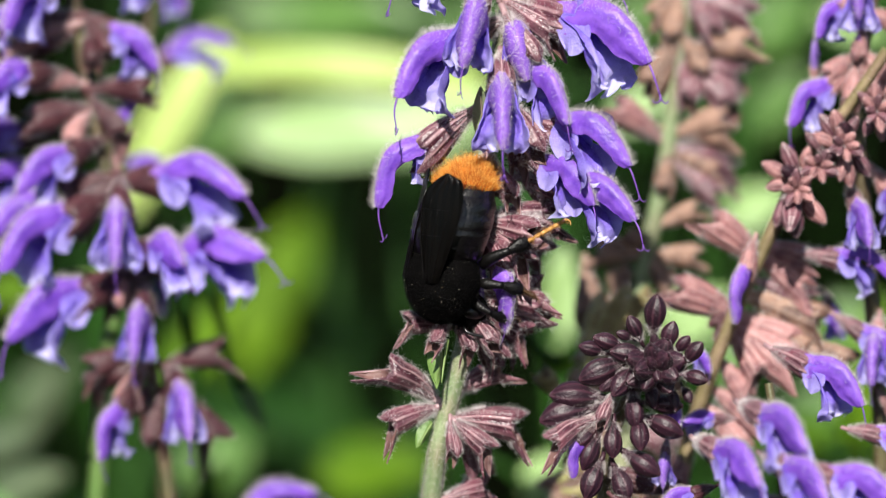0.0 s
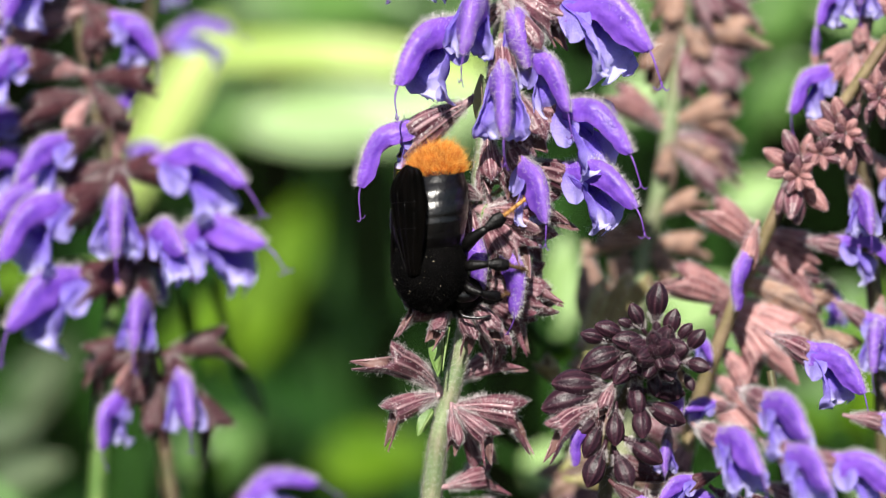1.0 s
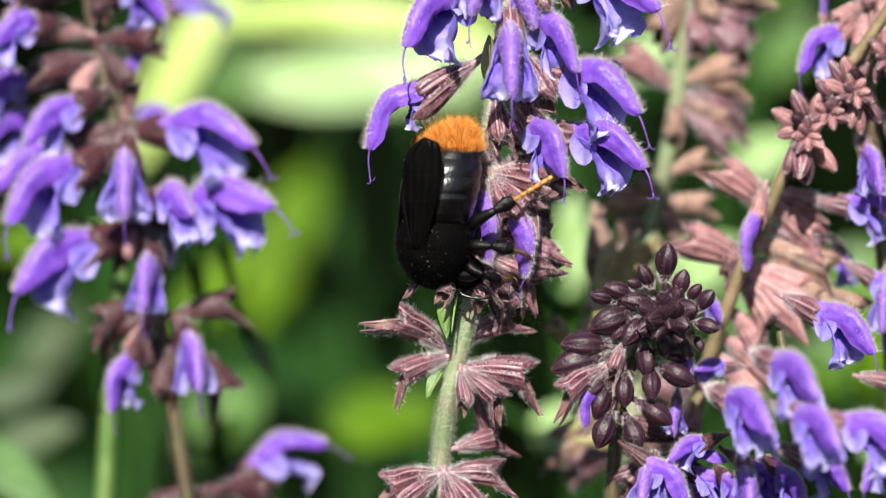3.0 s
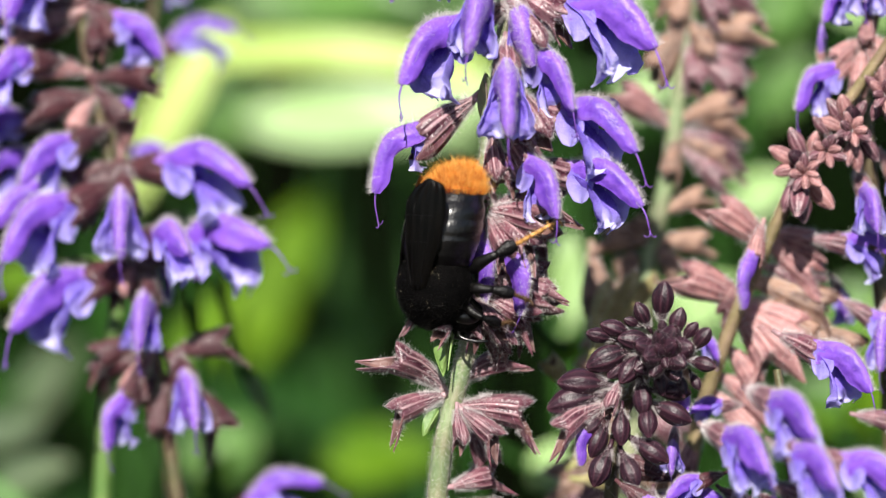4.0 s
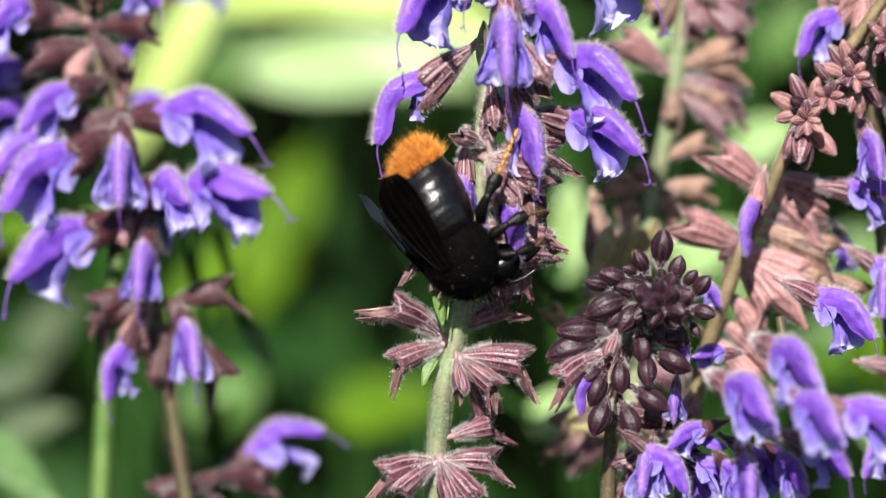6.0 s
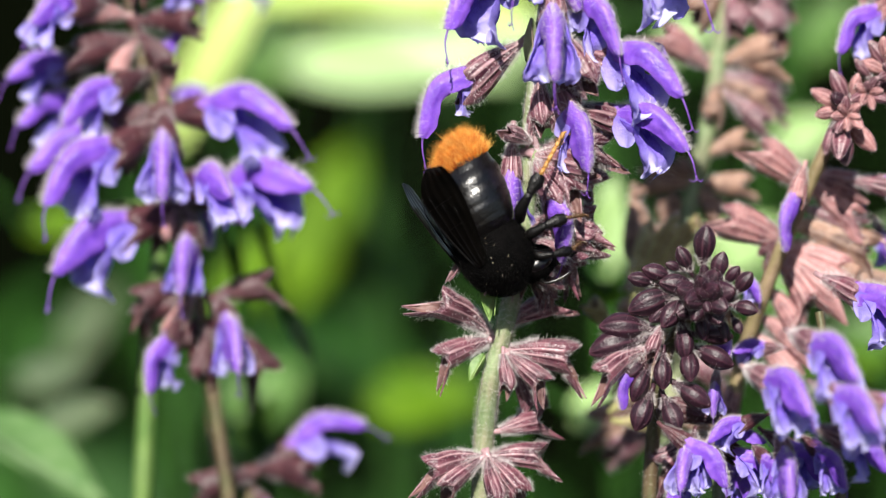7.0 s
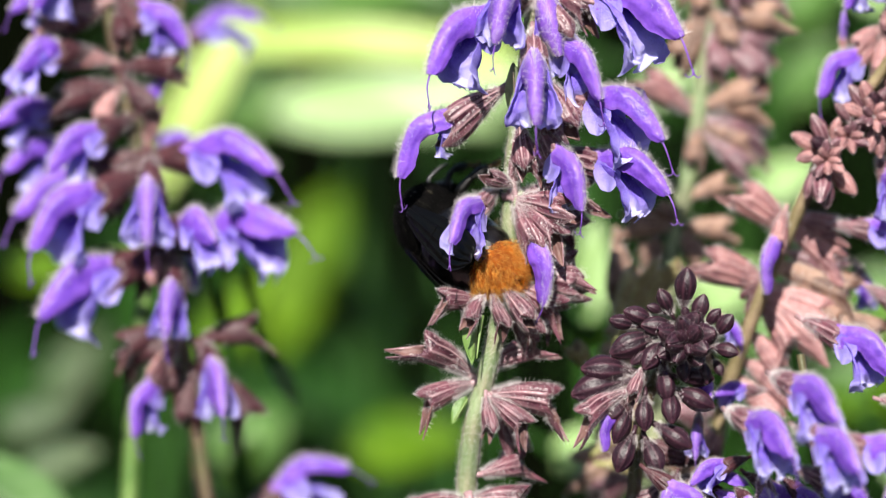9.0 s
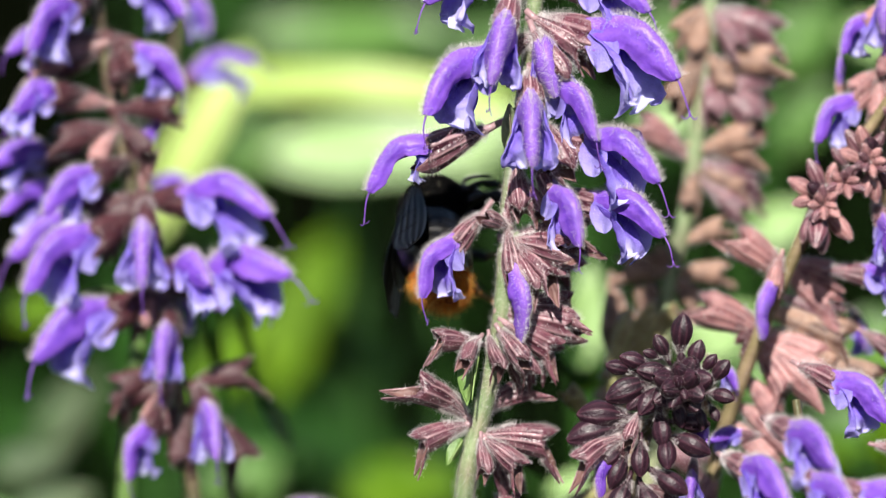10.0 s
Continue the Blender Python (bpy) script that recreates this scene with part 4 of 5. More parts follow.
pink = spike("sage spike with pink cups, closed tips and a few violet flowers",
             [(29.0, -40.7, 16), (30.8, -25.7, 16), (34.2, -14.9, 14), (38.0, -5.6, 12), (42.2, 3.6, 11), (45.5, 10.8, 10), (51.2, 17.9, 9), (56.2, 25.1, 9)], 0.95, STEM_TAN, hair=300)
for u, v, u2, v2, yaw, kind, which in (
        (40.1, -1.5, 33.9, 4.9, 5, "pink", 3), (37.2, -8.5, 29.0, -3.6, 5, "pink", 3), (39.4, -0.5, 47.2, -4.6, 8, "pink", 0), (39.6, 0.1, 46.9, -0.6, 10, "pink", 3),
        (35.8, -9.2, 45.5, -14.2, 10, "pink", 3), (36.2, -8.9, 45.8, -11.0, 8, "pink", 0), (36.0, -9.6, 41.9, -16.0, 15, "pink", 2), (37.6, -7.4, 33.3, -9.9, 15, "plum", 3),
        (38.7, -5.6, 46.2, -7.4, 0, "tan", 0), (39.0, -6.4, 49.0, -8.5, -5, "tan", 1), (37.6, -8.5, 48.3, -12.1, -5, "tan", 3), (40.1, -4.2, 47.6, -5.6, 5, "mauve", 0),
        (34.2, -17.8, 40.8, -21.4, 8, "pink", 3), (33.3, -19.9, 39.0, -24.9, 10, "pink", 0), (31.9, -23.5, 37.6, -27.8, 5, "tan", 0), (31.5, -24.9, 28.3, -29.9, 15, "pink", 0), (44.0, -12.1, 52.6, -14.2, -5, "tan", 1),
        (35.1, -14.2, 39.4, -18.5, 15, "pink", 3)):
    cup(pink, u, v, 17, u2, v2, yaw, kind, which)
for u, v, u2, v2, yaw, kind in (
        (44.4, 8.6, 39.6, 11.4, 5, "pink"), (44.4, 8.3, 40.1, 7.6, 10, "pink"), (44.9, 9.2, 42.6, 14.0, 10, "pink"), (45.5, 9.5, 46.2, 13.3, 20, "pink"), (45.1, 8.8, 42.2, 10.4, 45, "dark"),
        (45.5, 8.5, 46.5, 7.2, 40, "dark"), (43.7, 6.9, 41.7, 2.2, 15, "pink"), (44.2, 6.6, 44.6, 0.6, 15, "pink"), (44.7, 6.9, 49.0, 2.6, 10, "pink"), (44.4, 6.9, 43.3, 1.5, 40, "pink"),
        (50.3, 13.3, 47.2, 17.6, 10, "pink"), (50.5, 13.7, 49.0, 17.9, 30, "pink"), (50.8, 13.7, 52.6, 17.2, 15, "pink"), (50.6, 13.1, 50.5, 16.2, 55, "dark"), (50.3, 12.8, 47.2, 9.7, 15, "mauve"),
        (50.8, 12.6, 51.5, 7.2, 15, "pink"), (51.2, 12.8, 54.4, 8.6, 10, "pink"), (50.1, 12.9, 46.2, 14.7, 10, "pink"), (51.0, 12.2, 49.7, 7.9, 30, "pink"), (51.5, 13.1, 53.3, 12.2, 45, "dark"),
        (54.6, 17.9, 52.0, 20.1, 15, "pink"), (54.7, 17.6, 53.0, 13.7, 20, "pink"), (54.9, 17.9, 54.4, 21.5, 15, "pink"), (55.1, 17.6, 55.5, 12.9, 20, "pink"), (54.7, 17.6, 55.1, 16.2, 55, "dark"), (55.5, 17.9, 58.3, 20.1, 10, "pink"),
        (47.6, 11.9, 46.9, 10.1, 30, "pink"), (48.0, 12.2, 45.5, 15.1, 15, "pink")):
    bud(pink, u, v, 8, u + 0.85 * (u2 - u), v + 0.85 * (v2 - v), yaw, "pink" if kind == "mauve" else kind)
for u, v in ((44.8, 7.6), (50.7, 12.9), (54.9, 17.4), (47.4, 10.4)):
    for k in range(8):
        a = radians(k * 137.5 + 40 * u)
        bud(pink, u, v, 6, u + (1.5 + 0.16 * k) * math.cos(a), v + (1.5 + 0.16 * k) * math.sin(a), 58 - 3 * k, "pink")
flower(pink, 39.4, 1.1, 10, 36.7, -9.4, 15, 0, 1, lip=False, style=False, cup="pink", cup_kind=3)
for u, v, u2, v2, yaw, kind, deep in (
        (41.7, -12.7, 52.6, -19.7, 26, 0, 4), 
        (36.6, -21.5, 29.9, -22.2, 20, 0, 10), (30.1, -11.4, 33.7, -15.7, 20, 1, 14), (28.3, -24.2, 27.6, -30.1, 30, 3, 4), (45.5, -0.6, 56.9, -3.6, 8, 2, 13), (49.7, -8.5, 57.6, -14.9, 10, 1, 14),
        (51.2, 7.9, 53.3, 0.1, 42, 3, 12), (48.3, -5.6, 49.7, -10.6, 30, 4, 24), (40.5, -31.4, 49.7, -37.1, 10, 0, -16), (36.2, -32.1, 36.9, -40.7, 45, 3, -10), (51.2, -22.8, 61.2, -25.7, 0, 0, -16)):
    flower(pink, u, v, deep, u2, v2, yaw, 0, kind, cup="mauve")
front = spike("sage spike with pale violet flowers, soft in front of the others",
              [(44.0, -62.0, -10), (44.0, -50.0, -10), (43.8, -42.0, -9), (43.0, -30.0, -8), (41.2, -17.0, -6)], 0.7, STEM_PURPLE, hair=100)
for u, v, u2, v2, yaw, kind, deep in ((37.7, -19.7, 45.0, -25.1, 54, 0, -18), (32.0, -24.2, 39.3, -29.4, 54, 3, -14), (40.5, -26.1, 47.7, -31.4, 52, 0, -22), (44.4, -27.9, 57.2, -32.2, 26, 0, -20)):
    flower(front, u, v, deep, u2, v2, yaw, 0, kind, cup="mauve")
last = spike("sage spike at the edge with pink cups and violet flowers",
             [(55.5, -40.7, 22), (55.2, -18.5, 20), (53.3, 2.9, 18), (52.2, 20.1, 16), (53.7, 28.7, 16), (56.2, 40.1, 16)], 1.1, STEM_PURPLE, hair=200)
for u, v, u2, v2, yaw, kind in ((52.2, 22.9, 43.5, 15.4, 15, 2), (52.6, 32.9, 46.9, 26.5, 20, 1), (53.3, 35.8, 51.9, 28.7, 40, 4), (54.4, 10.1, 58.3, 1.5, 30, 0), (55.2, -8.5, 53.3, -17.1, 40, 1), (55.3, -18.5, 59.7, -25.7, 20, 0), (55.5, -31.4, 51.2, -37.1, 30, 2)):
    flower(last, u, v, 16, u2, v2, yaw, 0, kind, cup="pink")
flower(last, 46.9, 20.8, 18, 47.0, 26.5, 0, 0, 1, lip=False, style=False, cup="pink", cup_kind=3)
for u, v, u2, v2, yaw in ((53.0, 27.2, 51.2, 31.9, 10), (52.6, 25.1, 57.6, 20.8, 10), (52.2, 24.4, 47.6, 22.2, 10), (52.2, 23.3, 51.2, 17.9, 20), (52.6, 23.7, 56.9, 18.7, 5), (53.2, 27.9, 51.9, 23.7, 25), (53.3, 30.1, 58.3, 28.7, 0)):
    cup(last, u, v, 15, u2, v2, yaw, "pink", 3)

# ---------------------------------------------------------------- dark young tip
young = spike("young sage tip of dark closed buds leaning out",
              [(19.7, -40.7, 5), (20.3, -31.4, 4), (21.0, -24.9, 2), (22.9, -19.9, 0), (25.4, -16.4, -3)], 0.95, STEM_PURPLE, hair=600)
for k in range(13):
    a = radians(k * 137.5)
    r = math.sqrt(k + 0.2) * 0.95
    bud(young, 26.9, -15.1, -7.4 + 0.26 * k, 26.9 + r * 1.35 * math.cos(a), -14.9 + r * 1.15 * math.sin(a), 70 - 2.4 * k, "tip")
for u, v, u2, v2, yaw in ((26.6, -10.9, 27.0, -5.9, 18), (25.0, -11.6, 23.4, -8.2, 20), (28.2, -12.9, 29.1, -9.1, 20), (29.4, -13.2, 31.2, -10.8, 25), (26.7, -12.7, 26.7, -10.8, 50),
                          (30.6, -14.5, 32.6, -11.8, 30), (25.6, -13.7, 21.2, -12.9, 22), (22.7, -12.5, 18.7, -11.0, 18), (20.6, -13.1, 16.9, -12.1, 18), (22.9, -14.4, 17.3, -16.5, 12),
                          (20.0, -18.8, 13.7, -18.4, 10), (24.2, -15.1, 21.3, -18.5, 30), (23.9, -18.1, 24.4, -22.7, 22), (21.6, -21.9, 21.4, -26.4, 18), (19.4, -22.6, 16.3, -25.1, 20),
                          (19.7, -23.5, 17.6, -27.9, 14), (19.0, -20.1, 12.2, -21.7, 8), (25.6, -19.5, 30.6, -19.8, 12), (25.4, -21.2, 30.2, -23.4, 14), (24.6, -21.2, 24.9, -25.7, 35),
                          (23.0, -25.7, 27.7, -28.7, 15), (20.0, -26.8, 18.0, -31.4, 16), (21.6, -27.4, 23.4, -31.8, 20), (26.2, -16.8, 26.6, -20.2, 35), (28.6, -17.4, 29.4, -20.5, 35),
                          (30.2, -15.9, 33.4, -16.6, 30), (22.4, -15.7, 19.9, -17.8, 25), (23.9, -11.4, 21.9, -10.5, 30),
                          (30.3, -17.4, 31.3, -19.4, 30)):
    bud(young, u, v, -3, u2, v2, yaw * 0.8)
for u, v, u2, v2, yaw, which in ((21.4, -18.5, 19.4, -21.8, 25, 3), (19.0, -21.5, 12.3, -23.5, 12, 1)):
    cup(young, u, v, -3.5, u2, v2, yaw, "mauve", which)
flower(young, 20.1, -20.3, -2, 16.2, -28.9, 12, 0, 1, lip=False, style=False)
flower(young, 27.2, -17.8, 0, 29.7, -22.8, 20, 0, 4, style=False)

# ---------------------------------------------------------------- low flowers
low = spike("sage spike whose violet top shows low among the others",
            [(28.7, -48.5, 8), (28.6, -42.8, 8), (28.3, -37.1, 8), (28.2, -31.4, 8)], 0.9, STEM, hair=200)
for u, v, u2, v2, yaw, kind, deep in ((34.2, -30.1, 26.9, -33.2, 20, 0, -6), (21.5, -31.4, 29.4, -38.9, 15, 3, -6), (27.2, -33.5, 36.2, -38.9, 10, 0, -3), (34.2, -32.1, 42.2, -38.9, 18, 3, -4),
                                        (25.4, -32.1, 23.2, -38.9, 50, 3, -2), (28.4, -29.2, 29.0, -37.1, 40, 3, 6), (32.9, -33.9, 36.3, -39.4, 45, 3, -6),
                                        (28.3, -34.2, 32.6, -42.8, 30, 2, 4), (27.6, -34.9, 21.9, -42.1, 10, 0, 6), (39.0, -32.8, 44.0, -38.9, 40, 0, -8)):
    flower(low, u, v, deep, u2, v2, yaw, 0, kind)
flower(low, 26.9, -33.7, -4, 34.4, -33.2, 15, 0, 3, lip=False)
cup(low, 28.2, -30.7, 6, 21.9, -28.5, 5, "plum", 0)
cup(low, 28.0, -32.8, 6, 19.7, -34.9, 0, "mauve", 1)
shy = spike("small sage spike with one violet flower, out of focus",
            [(-32.4, -57.8, 40), (-31.7, -48.5, 40), (-31.0, -42.8, 40), (-30.2, -37.1, 40)], 0.9, STEM_PURPLE, hair=100)
flower(shy, -29.4, -36.4, 42, -15.9, -30.8, 0, 0, 2)
flower(shy, -29.9, -39.2, 38, -26.0, -45.7, 40, 0, 1)
cup(shy, -30.3, -37.1, 38, -38.2, -37.8, 5, "plum", 1)
cup(shy, -29.9, -36.4, 38, -22.1, -35.7, 5, "plum", 0)
far = spike("sage spike with violet flowers, blurred behind the others",
            [(-34.2, -40.0, 66), (-37.3, -14.2, 66), (-42.0, 3.6, 66), (-41.7, 15.1, 66), (-37.8, 25.1, 66), (-35.3, 40.1, 66)], 0.7, STEM_PURPLE, hair=50)
flower(far, -38.5, 22.4, 66, -26.6, 26.2, 0, 0, 2)
flower(far, -36.0, 35.8, 66, -32.4, 29.4, 30, 0, 1)
flower(far, -41.7, 10.8, 66, -34.2, 9.4, 30, 0, 3)
bare = spike("plain green stem, blurred",
             [(-44.2, -40.7, 45), (-43.7, -29.2, 45), (-43.0, -18.5, 45), (-41.7, -8.5, 45)], 1.35, STEM_GREEN, hair=20)


# ---------------------------------------------------------------- bumblebee
def ellipsoid(c, r, rows=22, seg=28, power=1.0):
    p = np.zeros((rows, seg, 3))
    for i in range(rows):
        a = math.pi * (0.02 + 0.96 * i / (rows - 1))
        for j in range(seg):
            q = 2 * math.pi * j / seg
            p[i, j] = (c[0] + r[0] * math.cos(a), c[1] + r[1] * math.sin(a) ** power * math.sin(q), c[2] + r[2] * math.sin(a) ** power * math.cos(q))
    return p


def bee():
    """A queen bumblebee, head to +X, back to +Z; black with an orange-red tail."""
    thing = tagged(new("bumblebee"), "black furry bumblebee with an orange-red tail, clinging to the flowers", "bumblebee")
    # abdomen of overlapping plates, the tail end red
    g = Geo(71)
    rows, seg = 40, 30
    p = np.zeros((rows, seg, 3))
    for i in range(rows):
        s = i / (rows - 1)
        x = 2.4 - 12.6 * s
        r = float(np.interp(s, [0, .08, .2, .38, .58, .74, .86, .94, .98, 1], [3.6, 4.6, 5.2, 5.5, 5.2, 4.2, 3.2, 2.3, 1.5, 0.7]))
        plate = (s * 6.2) % 1.0
        r *= 1 + 0.030 * plate - 0.015
        for j in range(seg):
            q = 2 * math.pi * j / seg
            drop = -0.020 * (s * 12) ** 2
            p[i, j] = (x, r * math.sin(q), r * 0.88 * math.cos(q) + drop)
    cut = 31
    g.grid(p[:cut + 1], True, 0, 0, True)
    g.fuzz(p[:cut, ::-1], 500, 0.40, 0.011, 1, True, (-0.9, 0, 0), 0.35, 0.2)
    side = lambda q: np.abs(q[:, 1]) > 3.2
    g.fuzz(p[:cut, ::-1], 1200, 0.9, 0.012, 1, True, (-0.5, 0, -0.2), 0.9, 0.25, side)
    g.fuzz(p[:cut, ::-1], 140, 0.8, 0.010, 2, True, (-0.5, 0, -0.1), 0.9, 0.25, side)
    abdomen = part("abdomen", g.mesh("abdomen", (BLACK, FUR, FUR_GREY)), thing)
    g = Geo(72)
    g.grid(p[cut:], True, 0, 0, True)
    e = g.n - seg
    g.f.append(tuple(e + j for j in range(seg))); g.m.append(0)
    g.fuzz(p[cut - 2:, ::-1], 3600, 1.0, 0.022, 1, True, (-0.6, 0, 0.1), 0.8, 0.34)
    g.fuzz(p[cut - 2:, ::-1], 2000, 1.25, 0.018, 1, True, (-0.4, 0, 0.1), 1.0, 0.40, tone=0.75)
    g.fuzz(p[cut:, ::-1], 1500, 1.2, 0.024, 1, True, (-1.1, 0, 0.1), 0.8, 0.34, tone=0.25)
    part("tail", g.mesh("tail", (RED_SKIN, RED)), abdomen, None, "orange-red furry tail end")
    # thorax
    g = Geo(73)
    t = ellipsoid((4.5, 0, 0.2), (5.2, 5.0, 4.6))
    g.grid(t, True, 0, 0)
    g.fuzz(t, 16000, 0.36, 0.013, 1, True, (-0.2, 0, 0.1), 1.0, 0.2)
    g.fuzz(t, 320, 0.8, 0.009, 2, True, (-0.2, 0, 0.1), 1.0, 0.25)
    part("thorax", g.mesh("thorax", (FUR_SKIN, FUR, FUR_GREY)), thing)
    # head with face, eyes as parts
    g = Geo(74)
    h = ellipsoid((7.9, 0, -3.6), (2.3, 2.6, 2.8), 14, 18)
    g.grid(h, True, 0, 0)
    g.fuzz(h, 900, 0.6, 0.02, 1, True, (0, 0, 0), 1.0, 0.2)
    g.tube(curve([(8.9, 0, -5.8), (9.4, 0, -7.2), (9.2, 0, -9.2)], 7), [0.5, 0.45, 0.4, 0.32, 0.25, 0.2, 0.12], 7, 0, 0)
    head = part("head", g.mesh("head", (FUR_SKIN, FUR)), thing)
    for s in (-1, 1):
        g = Geo(75)
        g.grid(ellipsoid((8.1, s * 2.1, -3.5), (0.9, 0.65, 1.7), 10, 12), True, 0, 0)
        part("eye", g.mesh("eye", (BLACK,)), head, None, "glossy black eye")
        g = Geo(76)
        g.tube(curve([(9.7, s * 0.8, -3.0), (10.6, s * 1.6, -3.0), (11.0, s * 2.4, -4.6), (10.9, s * 2.9, -6.2)], 10), [0.2, 0.19, 0.18, 0.22, 0.22, 0.22, 0.22, 0.21, 0.2, 0.15], 7, 0, 0)
        part("antenna", g.mesh("antenna", (BLACK,)), head)
    # wings, each in its own space with the root at the origin and the blade along -X
    wings = {}
    for s in (-1, 1):
        for which, ln, wd in (("fore", 13.6, 5.9), ("hind", 9.2, 4.2)):
            g = Geo(77)
            rows, cols = 22, 25
            q = np.zeros((rows, cols, 3))
            tone = np.zeros((rows, cols))
            for i in range(rows):
                k = i / (rows - 1)
                h = wd * (0.24 + 0.76 * math.sin(math.pi * min(0.5, 0.06 + 0.56 * k)) ** 1.2) * (1 if k < 0.74 else math.sqrt(max(0.004, 1 - ((k - 0.74) / 0.26) ** 2)))
                lead = -0.10 * wd * math.sin(math.pi * k) + 0.46 * wd * max(0.0, (k - 0.74) / 0.26) ** 2.2
                for j in range(cols):
                    a = j / (cols - 1)
                    q[i, j] = (-ln * k, s * (lead + a * h), 0.05 * math.sin(30 * a + 4 * k) * min(1, 2 * k) + 0.45 * math.sin(math.pi * a) * (1 - k) - 0.7 * k * k)
            g.sheet(q, 0.06, False, 0, 0)
            for c in (0, 5, 10, 16):
                g.tube(q[:18 - c // 3, c] + np.array([0, 0, 0.06]), np.linspace(0.09 if c else 0.2, 0.04, 18 - c // 3), 5, 1, 1)
            for i in (9, 14):
                g.tube(q[i, 0:18] + np.array([0, 0, 0.06]), 0.04, 5, 1, 1)
            wings[(which, s)] = part("wing", g.mesh("wing", (WING, WING)), thing, None, "smoky brown wing folded along the back")
    # legs: femur, broad tibia and amber tarsus
    legs = {}
    for s in (-1, 1):
        for which, root, knee, ankle, toe, r in (
                ("front", (6.6, 2.2, -3.4), (8.0, 4.2, -4.8), (8.6, 3.8, -7.2), (8.4, 3.0, -9.2), 0.55),
                ("mid", (4.4, 2.8, -3.6), (4.4, 5.4, -5.4), (4.8, 5.6, -8.0), (5.6, 5.0, -10.4), 0.70),
                ("hind", (2.2, 2.6, -3.8), (0.0, 6.0, -5.4), (-1.3, 6.5, -7.6), (-4.4, 6.1, -13.2), 0.80)):
            sc = np.array([1, s, 1.0])
            R, K, A, T = (np.array(q) * sc for q in (root, knee, ankle, toe))
            g = Geo(78)
            g.tube(curve([R, (R + K) / 2 + [0, 0, 0.5], K], 9), np.interp(np.linspace(0, 1, 9), [0, .4, 1], [r * 0.8, r * 1.05, r * 0.6]), 9, 0, 0)
            q = rings_along(curve([K, (K + A) / 2, A], 9), np.interp(np.linspace(0, 1, 9), [0, .6, 1], [r * 0.6, r * 1.25, r * 0.85]), 10, 0.6)
            g.grid(q, True, 0, 0)
            g.fuzz(q, 160, 0.8, 0.022, 1, True, (0, 0, -0.2), 1.0, 0.2)
            leg = part("leg", g.mesh("leg", (LEG_BLACK, FUR)), thing)
            g = Geo(79)
            n = 6
            for i in range(n):
                a, b = A + (T - A) * i / n, A + (T - A) * (i + 0.9) / n
                g.tube([a, (a + b) / 2, b], [r * 0.30, r * 0.36, r * 0.32], 7, 0, 0)
            q = rings_along(curve([A, (A + T) / 2, T], 8), np.full(8, r * 0.33), 8)
            g.fuzz(q, 150, 0.5, 0.02, 0, True, (0, 0, 0), 1.0, 0.2)
            for k in (-1, 1):
                g.tube(curve([T, T + np.array([0.25, 0.25 * k, -0.4]), T + np.array([0.7, 0.4 * k, -0.35])], 5), np.linspace(0.14, 0.05, 5), 5, 0, 0)
            part("tarsus", g.mesh("tarsus", (TARSUS if which == "hind" else TARSUS_DARK,)), leg, None, "amber hairy foot" if which == "hind" else "dark brown hairy foot")
            legs[(which, s)] = leg
    # specks of pollen
    g = Geo(80)
    rng = g.rng
    for k in range(60):
        q, x = rng.uniform(-1.6, 1.6), rng.uniform(-4.6, 4.6)
        f = 1.03 * math.sqrt(1 - (x / 5.2) ** 2)
        o = np.array([4.5 + x, math.sin(q) * 5.0 * f, 0.2 + math.cos(q) * 4.6 * f])
        g.grid(ellipsoid(o, (0.034, 0.034, 0.034), 4, 5), True, 0, 0)
    part("pollen", g.mesh("pollen", (DOT,)), thing, None, "pale pollen grains")
    return thing, wings, legs


bumblebee, WINGS, LEGS = bee()
bumblebee.scale = (1.01, 1.01, 1.01)


def bee_pose(u, v, w, a, b, back):
    """The bee at (u, v, w), head towards the angle a in the upright plane and b away; back: which way its back faces (right, up, away)."""
    a, b = radians(a), radians(b)
    x = (RIGHT * math.cos(a) + UP * math.sin(a)) * math.cos(b) + AWAY * math.sin(b)
    z = RIGHT * back[0] + UP * back[1] + AWAY * back[2]
    z = (z - x * z.dot(x)).normalized()
    y = z.cross(x)
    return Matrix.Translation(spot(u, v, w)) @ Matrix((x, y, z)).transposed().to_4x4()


def wing_pose(side, hind, spread, lift, tilt=34):
    """A wing on the thorax: spread out from the body and lifted, in degrees."""
    return pose(4.8e-3 if not hind else 3.4e-3, side * 2.2e-3, 4.0e-3 if not hind else 3.7e-3) @ pose(0, 0, 0, side * -tilt, lift, -side * spread)


